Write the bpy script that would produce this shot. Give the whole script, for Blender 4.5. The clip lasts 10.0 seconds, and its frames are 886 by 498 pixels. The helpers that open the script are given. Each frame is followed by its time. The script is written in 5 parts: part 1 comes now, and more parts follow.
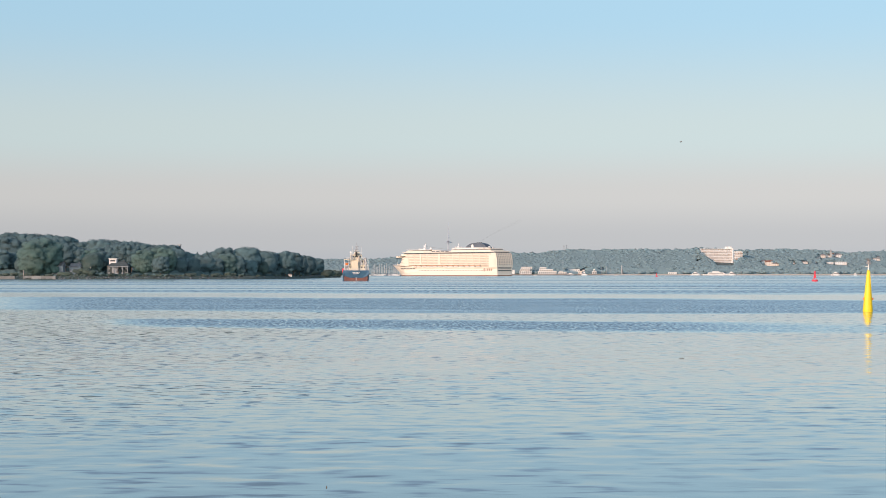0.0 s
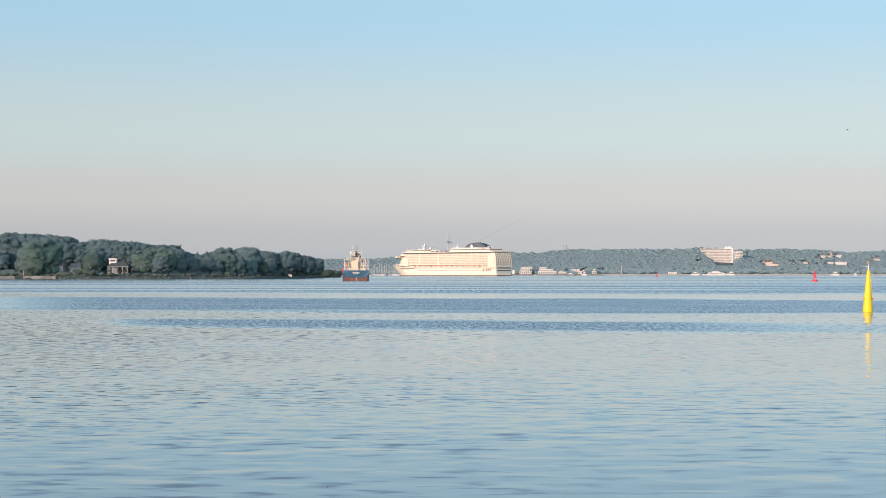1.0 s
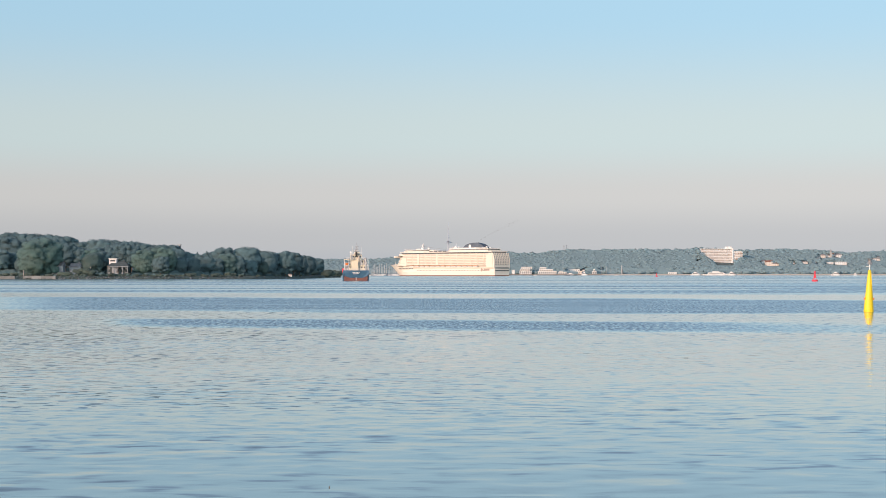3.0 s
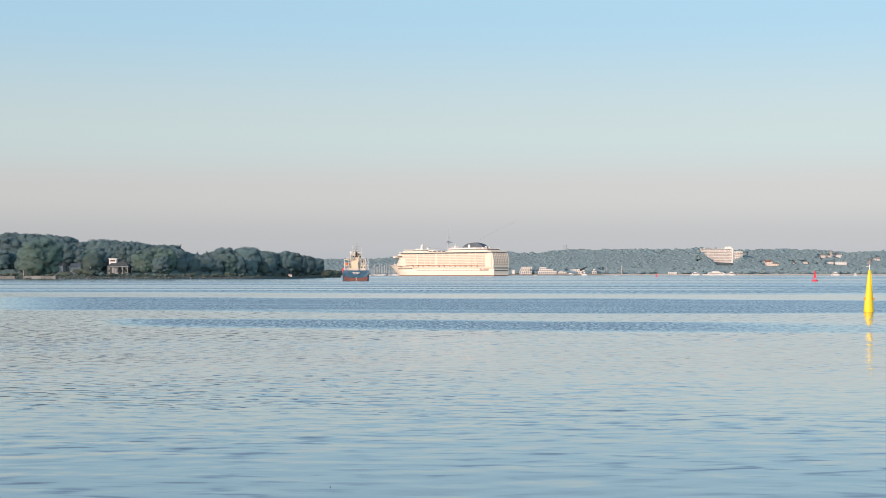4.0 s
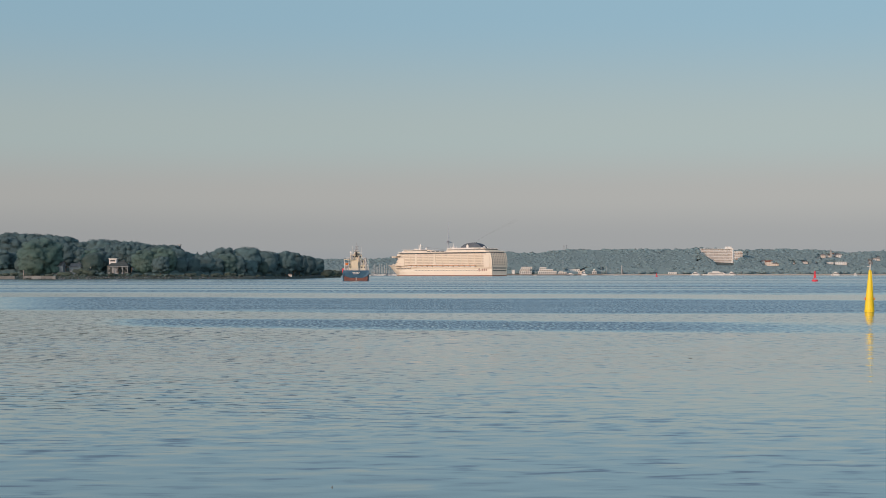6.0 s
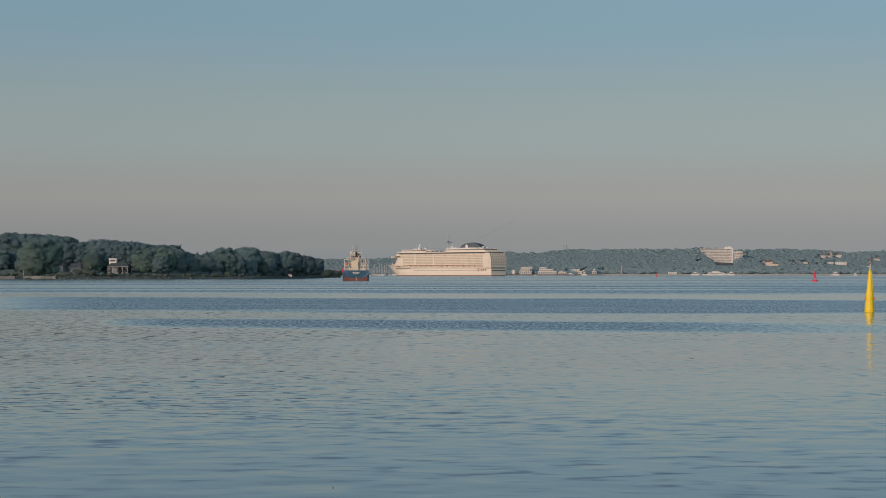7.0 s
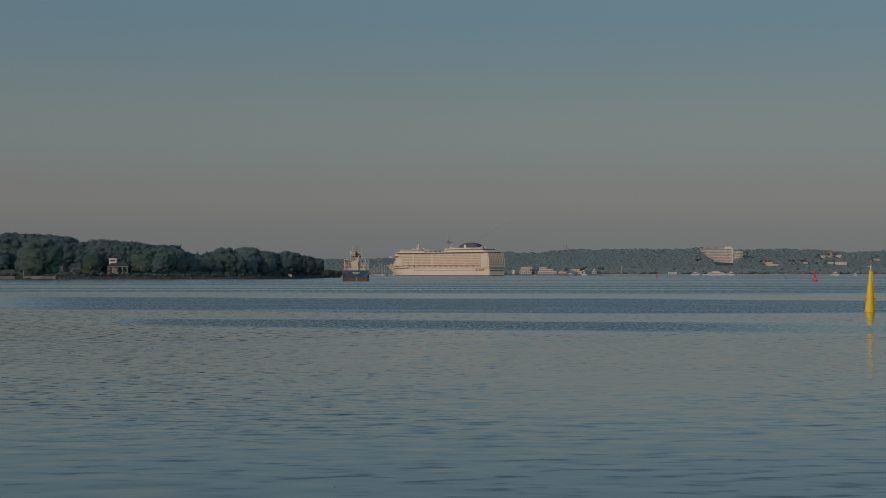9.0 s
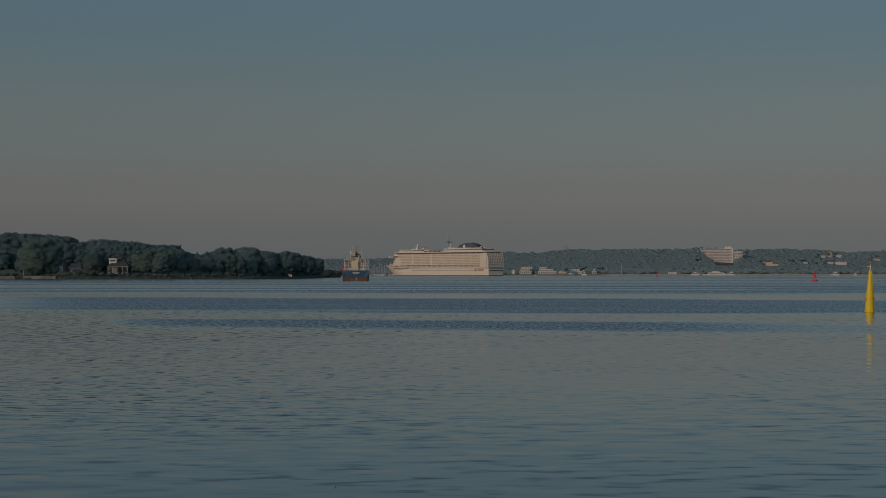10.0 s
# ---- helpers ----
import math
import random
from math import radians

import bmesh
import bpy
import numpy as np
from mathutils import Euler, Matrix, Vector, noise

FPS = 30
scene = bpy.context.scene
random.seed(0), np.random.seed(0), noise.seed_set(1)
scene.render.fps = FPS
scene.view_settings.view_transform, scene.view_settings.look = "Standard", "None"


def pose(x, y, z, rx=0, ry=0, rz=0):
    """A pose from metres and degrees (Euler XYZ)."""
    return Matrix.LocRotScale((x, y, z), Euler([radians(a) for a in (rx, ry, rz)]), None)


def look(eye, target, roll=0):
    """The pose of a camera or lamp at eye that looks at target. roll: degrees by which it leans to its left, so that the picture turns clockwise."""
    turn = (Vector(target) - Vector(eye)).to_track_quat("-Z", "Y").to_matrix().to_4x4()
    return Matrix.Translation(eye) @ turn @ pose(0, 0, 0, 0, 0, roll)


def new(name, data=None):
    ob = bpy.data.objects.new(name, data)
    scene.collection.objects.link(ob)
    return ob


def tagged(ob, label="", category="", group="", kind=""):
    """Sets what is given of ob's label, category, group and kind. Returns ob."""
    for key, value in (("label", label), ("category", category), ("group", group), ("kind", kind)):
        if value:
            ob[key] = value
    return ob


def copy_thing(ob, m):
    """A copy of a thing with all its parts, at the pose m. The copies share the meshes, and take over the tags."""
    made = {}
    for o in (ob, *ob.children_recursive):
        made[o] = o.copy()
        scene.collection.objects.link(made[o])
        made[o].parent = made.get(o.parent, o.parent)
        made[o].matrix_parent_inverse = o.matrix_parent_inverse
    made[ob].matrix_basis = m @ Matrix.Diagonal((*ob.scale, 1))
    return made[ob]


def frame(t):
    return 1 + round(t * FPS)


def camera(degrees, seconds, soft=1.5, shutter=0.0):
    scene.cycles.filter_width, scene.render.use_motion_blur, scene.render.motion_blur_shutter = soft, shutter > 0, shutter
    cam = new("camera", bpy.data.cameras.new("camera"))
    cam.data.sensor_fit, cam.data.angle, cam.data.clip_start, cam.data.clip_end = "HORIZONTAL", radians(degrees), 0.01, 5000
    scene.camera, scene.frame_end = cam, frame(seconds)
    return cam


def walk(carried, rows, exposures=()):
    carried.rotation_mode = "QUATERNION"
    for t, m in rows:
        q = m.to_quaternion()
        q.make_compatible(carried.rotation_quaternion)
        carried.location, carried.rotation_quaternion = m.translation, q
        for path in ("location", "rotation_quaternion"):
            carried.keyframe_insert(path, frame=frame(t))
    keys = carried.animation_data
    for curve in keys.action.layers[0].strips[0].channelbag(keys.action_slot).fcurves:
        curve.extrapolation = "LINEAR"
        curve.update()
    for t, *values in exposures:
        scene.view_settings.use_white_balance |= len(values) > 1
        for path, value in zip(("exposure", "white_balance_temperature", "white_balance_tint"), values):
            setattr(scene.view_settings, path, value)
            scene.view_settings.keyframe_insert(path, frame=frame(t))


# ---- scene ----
import collections

DEG, EYE, TILT = 30.0, 3.0, 0.869     # lens, height over the water, upward tilt
F = 784 / math.tan(radians(DEG / 2))
SKY_ROW = 485.4


def bx(u, d):
    """Sideways place of bearing u at distance d."""
    return (u - 784) / F * d


def bz(v, d):
    """Height of sight line v at distance d."""
    return EYE + (SKY_ROW - v) / F * d


cam = camera(DEG, 10.0, soft=0.7)
STILL = pose(0, 0, EYE, 90 + TILT)
FADE = [(0, 0.015), (4.0, 0.015), (4.5, -0.085), (5.0, -0.25), (5.5, -0.41), (7.0, -0.95), (7.5, -1.13), (8.0, -1.32), (8.5, -1.49),
        (9.0, -1.70), (9.5, -1.92), (10.0, -2.13)]
# the picture turns slightly greener as it fades
walk(cam, [(0, STILL), (10.0, STILL)], [(t, stops, 6500 + 70 * (max(0, -stops) / 2.13) ** 0.22, 10 - 4.2 * math.sqrt(max(0, -stops) / 2.13)) for t, stops in FADE])

# ---- light ----
SUN_TO = Vector((-0.62, -0.74, 0.27)).normalized()
world = bpy.data.worlds.new("morning_sky")
scene.world = world
world.use_nodes = True
wn, wl = world.node_tree.nodes, world.node_tree.links
wn.clear()
sky = wn.new("ShaderNodeTexSky")
sky.sky_type, sky.sun_disc = "NISHITA", False
sky.sun_elevation = math.asin(SUN_TO.z)
sky.sun_rotation = math.atan2(SUN_TO.x, SUN_TO.y)
sky.dust_density, sky.air_density, sky.ozone_density = 3.0, 1.2, 1.5
sky_level = wn.new("ShaderNodeVectorMath")
sky_level.operation = "SCALE"
sky_level.inputs["Scale"].default_value = 0.11
wl.new(sky.outputs[0], sky_level.inputs[0])
wc = wn.new("ShaderNodeTexCoord")
wsep = wn.new("ShaderNodeSeparateXYZ")
wl.new(wc.outputs["Generated"], wsep.inputs[0])
span = wn.new("ShaderNodeMapRange")
span.inputs["From Min"].default_value, span.inputs["From Max"].default_value = 0.0, 0.5
wl.new(wsep.outputs["Z"], span.inputs["Value"])
haze = wn.new("ShaderNodeValToRGB")
haze.color_ramp.interpolation = "EASE"
STOPS = [(0.0, (0.440, 0.474, 0.518)), (0.04, (0.518, 0.526, 0.540)), (0.095, (0.620, 0.616, 0.604)), (0.165, (0.592, 0.694, 0.702)),
         (0.32, (0.43, 0.665, 0.830)), (0.6, (0.33, 0.52, 0.77)), (1.0, (0.20, 0.40, 0.74))]
for k, (at, colour) in enumerate(STOPS):
    stop = haze.color_ramp.elements[k] if k < 2 else haze.color_ramp.elements.new(at)
    stop.position, stop.color = at, (*colour, 1)
wl.new(span.outputs[0], haze.inputs[0])
# brighter haze around the low sun
toward = wn.new("ShaderNodeVectorMath")
toward.operation = "DOT_PRODUCT"
toward.inputs[1].default_value = SUN_TO
wl.new(wc.outputs["Generated"], toward.inputs[0])
aureole = wn.new("ShaderNodeMapRange")
aureole.interpolation_type = "SMOOTHERSTEP"
aureole.inputs["From Min"].default_value, aureole.inputs["From Max"].default_value = -0.1, 1.0
aureole.inputs["To Min"].default_value, aureole.inputs["To Max"].default_value = 0.0, 5.5
wl.new(toward.outputs["Value"], aureole.inputs["Value"])
warm = wn.new("ShaderNodeVectorMath")
warm.operation = "MULTIPLY_ADD"
warm.inputs[1].default_value, warm.inputs[2].default_value = (1.0, 0.74, 0.56), (1, 1, 1)
wl.new(aureole.outputs[0], warm.inputs[0])
# slight brightening of the haze opposite the sun
opposite = wn.new("ShaderNodeMapRange")
opposite.interpolation_type = "SMOOTHSTEP"
opposite.inputs["From Min"].default_value, opposite.inputs["From Max"].default_value = -0.45, -0.95
opposite.inputs["To Min"].default_value, opposite.inputs["To Max"].default_value = 0.935, 1.065
wl.new(toward.outputs["Value"], opposite.inputs["Value"])
back_light = wn.new("ShaderNodeVectorMath")
back_light.operation = "SCALE"
wl.new(warm.outputs[0], back_light.inputs[0])
wl.new(opposite.outputs[0], back_light.inputs["Scale"])
glow = wn.new("ShaderNodeVectorMath")
glow.operation = "MULTIPLY"
wl.new(haze.outputs[0], glow.inputs[0])
wl.new(back_light.outputs[0], glow.inputs[1])
share = wn.new("ShaderNodeMapRange")
share.inputs["From Min"].default_value, share.inputs["From Max"].default_value = 0.25, 0.7
share.inputs["To Min"].default_value, share.inputs["To Max"].default_value = 0.0, 1.0
wl.new(wsep.outputs["Z"], share.inputs["Value"])
blend = wn.new("ShaderNodeMix")
blend.data_type = "RGBA"
wl.new(share.outputs[0], blend.inputs[0])
wl.new(glow.outputs[0], blend.inputs[6])
wl.new(sky_level.outputs[0], blend.inputs[7])
wbg = wn.new("ShaderNodeBackground")
wl.new(blend.outputs[2], wbg.inputs[0])
wout = wn.new("ShaderNodeOutputWorld")
wl.new(wbg.outputs[0], wout.inputs[0])

sun = new("sun", bpy.data.lights.new("sun", "SUN"))
sun.data.energy, sun.data.angle, sun.data.color = 2.7, radians(2.0), (1.0, 0.56, 0.34)
sun.matrix_world = look(SUN_TO * 100, (0, 0, 0))


# ---- materials ----
def mat(name, colour, rough=0.6, metal=0.0, vary=0.15, size=1.0, bump=0.1, island=0.0, tint=None, piece=0.0):
    """Node material with grain and stains at two scales; size is the coarse scale in metres."""
    m = bpy.data.materials.new(name)
    m.use_nodes = True
    n, l = m.node_tree.nodes, m.node_tree.links
    b = n["Principled BSDF"]
    b.inputs["Roughness"].default_value, b.inputs["Metallic"].default_value = rough, metal
    co = n.new("ShaderNodeTexCoord")
    big, fine = n.new("ShaderNodeTexNoise"), n.new("ShaderNodeTexNoise")
    for tex, s in ((big, 1 / size), (fine, 9 / size)):
        tex.inputs["Scale"].default_value, tex.inputs["Detail"].default_value = s, 4
        l.new(co.outputs["Object"], tex.inputs["Vector"])
    add = n.new("ShaderNodeMath")
    add.operation = "MULTIPLY_ADD"
    add.inputs[1].default_value = 0.4
    l.new(fine.outputs[0], add.inputs[0])
    l.new(big.outputs[0], add.inputs[2])
    level = n.new("ShaderNodeMapRange")
    level.inputs["From Min"].default_value, level.inputs["From Max"].default_value = 0.45, 0.95
    level.inputs["To Min"].default_value, level.inputs["To Max"].default_value = 1 - vary, 1 + vary
    l.new(add.outputs[0], level.inputs["Value"])
    value = level.outputs[0]
    for amount, node, socket in ((island, "ShaderNodeNewGeometry", "Random Per Island"), (piece, "ShaderNodeObjectInfo", "Random")):
        if amount:
            src = n.new(node)
            r = n.new("ShaderNodeMapRange")
            r.inputs["To Min"].default_value, r.inputs["To Max"].default_value = 1 - amount, 1 + amount
            l.new(src.outputs[socket], r.inputs["Value"])
            mul = n.new("ShaderNodeMath")
            mul.operation = "MULTIPLY"
            l.new(value, mul.inputs[0])
            l.new(r.outputs[0], mul.inputs[1])
            value = mul.outputs[0]
    mix = n.new("ShaderNodeMix")
    mix.data_type = "RGBA"
    mix.inputs[6].default_value = (*colour, 1)
    mix.inputs[7].default_value = (*(tint or colour), 1)
    l.new(big.outputs[0], mix.inputs[0])
    scaled = n.new("ShaderNodeVectorMath")
    scaled.operation = "SCALE"
    l.new(mix.outputs[2], scaled.inputs[0])
    l.new(value, scaled.inputs["Scale"])
    l.new(scaled.outputs[0], b.inputs["Base Color"])
    if bump:
        bp = n.new("ShaderNodeBump")
        bp.inputs["Strength"].default_value, bp.inputs["Distance"].default_value = bump, 0.02 * size
        l.new(fine.outputs[0], bp.inputs["Height"])
        l.new(bp.outputs[0], b.inputs["Normal"])
    return m


def leafy(m, haze_sheen):
    """Foliage with a bluish sheen that imitates haze, and softened shading normals."""
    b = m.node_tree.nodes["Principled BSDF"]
    b.inputs["Sheen Weight"].default_value, b.inputs["Sheen Roughness"].default_value = haze_sheen, 0.8
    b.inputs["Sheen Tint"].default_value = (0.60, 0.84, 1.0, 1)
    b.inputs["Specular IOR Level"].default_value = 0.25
    n, l = m.node_tree.nodes, m.node_tree.links
    out = n.new("ShaderNodeAttribute")
    out.attribute_name = "outward"
    turn = n.new("ShaderNodeVectorTransform")
    turn.vector_type, turn.convert_from, turn.convert_to = "NORMAL", "OBJECT", "WORLD"
    l.new(out.outputs["Vector"], turn.inputs[0])
    geo = n.new("ShaderNodeNewGeometry")
    soft = n.new("ShaderNodeVectorMath")
    soft.operation = "MULTIPLY_ADD"
    soft.inputs[1].default_value = (0.1, 0.1, 0.1)
    l.new(geo.outputs["Normal"], soft.inputs[0])
    face = n.new("ShaderNodeVectorMath")     # fixed pull to the water, flattens light and shade
    face.inputs[1].default_value = (-0.1, -0.8, 0.45)
    l.new(turn.outputs[0], face.inputs[0])
    l.new(face.outputs[0], soft.inputs[2])
    unit = n.new("ShaderNodeVectorMath")
    unit.operation = "NORMALIZE"
    l.new(soft.outputs[0], unit.inputs[0])
    l.new(unit.outputs[0], b.inputs["Normal"])
    return m


# main leaf colour is raised and blued to hold some haze
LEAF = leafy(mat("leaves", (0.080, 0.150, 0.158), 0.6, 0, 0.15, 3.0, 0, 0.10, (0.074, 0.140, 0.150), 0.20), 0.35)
LEAF_PALE = leafy(mat("pale_leaves", (0.086, 0.150, 0.116), 0.6, 0, 0.15, 3.0, 0, 0.10, (0.056, 0.126, 0.098), 0.18), 0.35)
LEAF_OLIVE = leafy(mat("olive_leaves", (0.066, 0.122, 0.100), 0.6, 0, 0.15, 3.0, 0, 0.10, (0.058, 0.110, 0.094), 0.22), 0.35)
# far leaves: pale blue-green, with distance haze put into the base colour
LEAF_FAR = leafy(mat("hazed_hillside_leaves", (0.150, 0.226, 0.244), 0.7, 0, 0.08, 60.0, 0, 0.03, (0.144, 0.220, 0.236)), 0.5)
BARK = mat("bark", (0.16, 0.13, 0.10), 0.9, 0, 0.3, 0.5, 0.5)
# far ground, paler and bluer to carry the same painted haze as its woods
MEADOW = mat("hazed_hillside_meadow", (0.115, 0.165, 0.165), 0.9, 0, 0.2, 30.0, 0.2, 0, (0.13, 0.165, 0.16))
LEAF_SCRUB = leafy(mat("scrub_leaves", (0.078, 0.108, 0.080), 0.7, 0, 0.2, 3.0, 0, 0.15, (0.064, 0.094, 0.070), 0.25), 0.2)
GRASS = mat("shore_grass", (0.062, 0.105, 0.085), 0.9, 0, 0.3, 9.0, 0.3, 0, (0.10, 0.13, 0.105))
STONE = mat("shore_stone", (0.25, 0.265, 0.26), 0.85, 0, 0.3, 1.5, 0.4, 0, (0.19, 0.20, 0.20), 0.3)
BANK = mat("embankment_brown", (0.17, 0.15, 0.14), 0.9, 0, 0.25, 6.0, 0.3, 0, (0.21, 0.19, 0.17), 0.15)
CONCRETE = mat("concrete", (0.42, 0.41, 0.39), 0.85, 0, 0.2, 2.5, 0.2, 0, (0.36, 0.35, 0.33))
WHITE = mat("white_paint", (0.80, 0.79, 0.76), 0.45, 0, 0.06, 6.0, 0.03, 0, (0.74, 0.73, 0.70))
# ship's white tinted peach, some warm sunlight put into the colour
HULL_WHITE = mat("sunwarm_hull_white", (0.83, 0.765, 0.66), 0.4, 0, 0.05, 22.0, 0.02, 0, (0.80, 0.73, 0.62))
CREAM = mat("cream_paint", (0.82, 0.74, 0.56), 0.5, 0, 0.1, 2.5, 0.04, 0, (0.76, 0.66, 0.48))
WINDOW = mat("window_glass", (0.26, 0.27, 0.28), 0.12, 0, 0.2, 4.0, 0)
WEATHERED = mat("weathered_white", (0.40, 0.42, 0.43), 0.7, 0, 0.15, 2.0, 0.1, 0, (0.33, 0.35, 0.36))
RENDER_CREAM = mat("cream_render", (0.76, 0.69, 0.60), 0.7, 0, 0.1, 4.0, 0.1, 0, (0.72, 0.64, 0.55))
DARK_GLASS = mat("dark_glass", (0.035, 0.045, 0.06), 0.08, 0, 0.2, 4.0, 0)
# recess tone: cabin doors and glass with their shade painted in
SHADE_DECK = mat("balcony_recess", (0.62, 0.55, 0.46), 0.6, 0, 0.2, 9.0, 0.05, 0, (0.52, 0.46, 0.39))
# concrete shifted to pale blue-grey, haze included in the colour
TOWER_GREY = mat("hazed_tower_concrete", (0.51, 0.56, 0.62), 0.8, 0, 0.08, 8.0, 0.1)
# stern openings: window grey darkened by painted shade
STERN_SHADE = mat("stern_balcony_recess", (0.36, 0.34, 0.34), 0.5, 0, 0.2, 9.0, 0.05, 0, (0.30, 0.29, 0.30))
# hotel recess: windows and the shade around them in one colour
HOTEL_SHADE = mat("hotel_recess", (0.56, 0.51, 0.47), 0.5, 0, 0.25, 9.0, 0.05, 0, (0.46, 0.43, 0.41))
MAST_GREY = mat("mast_alloy", (0.50, 0.51, 0.52), 0.5, 0, 0.1, 3.0, 0.02)
EMBLEM = mat("faded_emblem", (0.45, 0.33, 0.28), 0.6, 0, 0.1, 4.0, 0.05)
# navy greyed and lightened, the funnel's haze mixed into the paint
NAVY = mat("hazed_navy_paint", (0.085, 0.105, 0.135), 0.45, 0, 0.2, 4.0, 0.05, 0, (0.095, 0.115, 0.145))
BLUE_HULL = mat("blue_hull_paint", (0.045, 0.13, 0.22), 0.5, 0, 0.2, 3.0, 0.08, 0, (0.06, 0.15, 0.24))
RED_HULL = mat("antifouling_red", (0.20, 0.085, 0.075), 0.7, 0, 0.3, 2.0, 0.15, 0, (0.17, 0.075, 0.06))
RED = mat("signal_red", (0.78, 0.05, 0.09), 0.45, 0, 0.12, 0.8, 0.05, 0, (0.68, 0.05, 0.08))
CANOPY = mat("faded_canopy", (0.62, 0.36, 0.20), 0.6, 0, 0.1, 3.0, 0.05)
SHIP_GLASS = mat("tinted_glass", (0.075, 0.08, 0.09), 0.25, 0, 0.2, 8.0, 0)
ORANGE = mat("rescue_orange", (0.80, 0.24, 0.06), 0.5, 0, 0.12, 1.0, 0.05)
YELLOW = mat("buoy_yellow", (0.93, 0.70, 0.010), 0.4, 0, 0.08, 0.7, 0.06, 0, (0.90, 0.63, 0.01))
STEEL = mat("grey_steel", (0.30, 0.31, 0.32), 0.5, 0.6, 0.2, 1.0, 0.1)
GREY = mat("grey_paint", (0.32, 0.34, 0.36), 0.55, 0, 0.15, 3.0, 0.05)
# roof grey raised to imitate haze over the far houses
ROOF = mat("hazed_roof_grey", (0.30, 0.285, 0.28), 0.8, 0, 0.25, 2.0, 0.2)
ROOF_RED = mat("clay_roof", (0.26, 0.13, 0.09), 0.8, 0, 0.25, 2.0, 0.2)
# shore house tone: the walls' shade as a dark base colour, roof shares it
HOUSE_SHADED = mat("shaded_house_tone", (0.075, 0.098, 0.105), 0.85, 0, 0.2, 2.0, 0.2)
SOOT = mat("soot", (0.05, 0.05, 0.05), 0.8, 0, 0.2, 1.0, 0.1)
FEATHER = mat("feathers", (0.20, 0.19, 0.18), 0.8, 0, 0.3, 0.1, 0.1)



def smoke_material(name, thick):
    m = mat(name, (0.16, 0.13, 0.12), 1.0, 0, 0.1, 4.0, 0)
    b = m.node_tree.nodes["Principled BSDF"]
    b.inputs["Alpha"].default_value, b.inputs["Specular IOR Level"].default_value = thick, 0.0
    return m


SMOKES = [smoke_material("thin_smoke", 0.05), smoke_material("thinner_smoke", 0.022), smoke_material("dispersed_smoke", 0.010)]


def water_material():
    m = bpy.data.materials.new("fjord_water")
    m.use_nodes = True
    n, l = m.node_tree.nodes, m.node_tree.links
    b = n["Principled BSDF"]
    b.inputs["Base Color"].default_value = (0.098, 0.122, 0.088, 1)
    b.inputs["IOR"].default_value = 1.8

    def math_node(op, a, c=None, clamp=False):
        k = n.new("ShaderNodeMath")
        k.operation, k.use_clamp = op, clamp
        for i, x in enumerate((a, c)):
            if x is None:
                continue
            if isinstance(x, (int, float)):
                k.inputs[i].default_value = x
            else:
                l.new(x, k.inputs[i])
        return k.outputs[0]

    def ramp(x, lo, hi, a=0.0, c=1.0):
        k = n.new("ShaderNodeMapRange")
        k.interpolation_type = "SMOOTHSTEP"
        for name, val in (("From Min", lo), ("From Max", hi), ("To Min", a), ("To Max", c)):
            k.inputs[name].default_value = val
        l.new(x, k.inputs["Value"])
        return k.outputs[0]

    geo = n.new("ShaderNodeNewGeometry")
    sep = n.new("ShaderNodeSeparateXYZ")
    l.new(geo.outputs["Position"], sep.inputs[0])
    px, py = sep.outputs["X"], sep.outputs["Y"]
    # wandering edges of the wind lanes
    stretch = n.new("ShaderNodeMapping")
    stretch.inputs["Scale"].default_value = (0.012, 0.03, 1)
    l.new(geo.outputs["Position"], stretch.inputs[0])
    wander = n.new("ShaderNodeTexNoise")
    wander.inputs["Scale"].default_value, wander.inputs["Detail"].default_value = 1.0, 5
    l.new(stretch.outputs[0], wander.inputs["Vector"])
    off = math_node("MULTIPLY_ADD", wander.outputs[0], 0.34)
    off.node.inputs[2].default_value = -0.17
    lane = math_node("MULTIPLY", py, math_node("ADD", off, 1.0))
    # slanting of the lanes across the fjord
    slant = math_node("MULTIPLY", math_node("DIVIDE", px, py), 0.22)
    lane = math_node("MULTIPLY", lane, math_node("ADD", slant, 1.0))
    total = None
    for lo0, lo1, hi0, hi1, amount, left0, left1, lull in WIND_LANES:
        k = math_node("MULTIPLY", ramp(lane, lo0, lo1), ramp(lane, hi0, hi1, 1.0, 0.0))
        k = math_node("MULTIPLY", k, amount)
        if left1 > left0:
            k = math_node("MULTIPLY", k, ramp(math_node("DIVIDE", px, py), left0, left1))
        if lull < 1:
            k = math_node("MULTIPLY", k, ramp(math_node("DIVIDE", px, py), 0.10, 0.25, 1.0, lull))
        total = k if total is None else math_node("MAXIMUM", total, k)
    # streaks beyond the lanes
    thin = n.new("ShaderNodeMapping")
    thin.inputs["Scale"].default_value = (0.0015, 0.012, 1)
    l.new(geo.outputs["Position"], thin.inputs[0])
    streak = n.new("ShaderNodeTexNoise")
    streak.inputs["Scale"].default_value, streak.inputs["Detail"].default_value = 1.0, 9
    streak.inputs["Roughness"].default_value = 0.72
    l.new(thin.outputs[0], streak.inputs["Vector"])
    far = math_node("MULTIPLY", ramp(py, 240, 330), ramp(streak.outputs[0], 0.44, 0.53, 0.05, 1.0))
    total = math_node("MAXIMUM", total, far)
    # calmer threads between the gusts
    for sx, sy, near0, near1, keep in ((0.004, 0.045, 215, 280, 0.12), (0.03, 0.22, 110, 150, 0.78)):
        thread_map = n.new("ShaderNodeMapping")
        thread_map.inputs["Scale"].default_value = (sx, sy, 1)
        l.new(geo.outputs["Position"], thread_map.inputs[0])
        thread = n.new("ShaderNodeTexNoise")
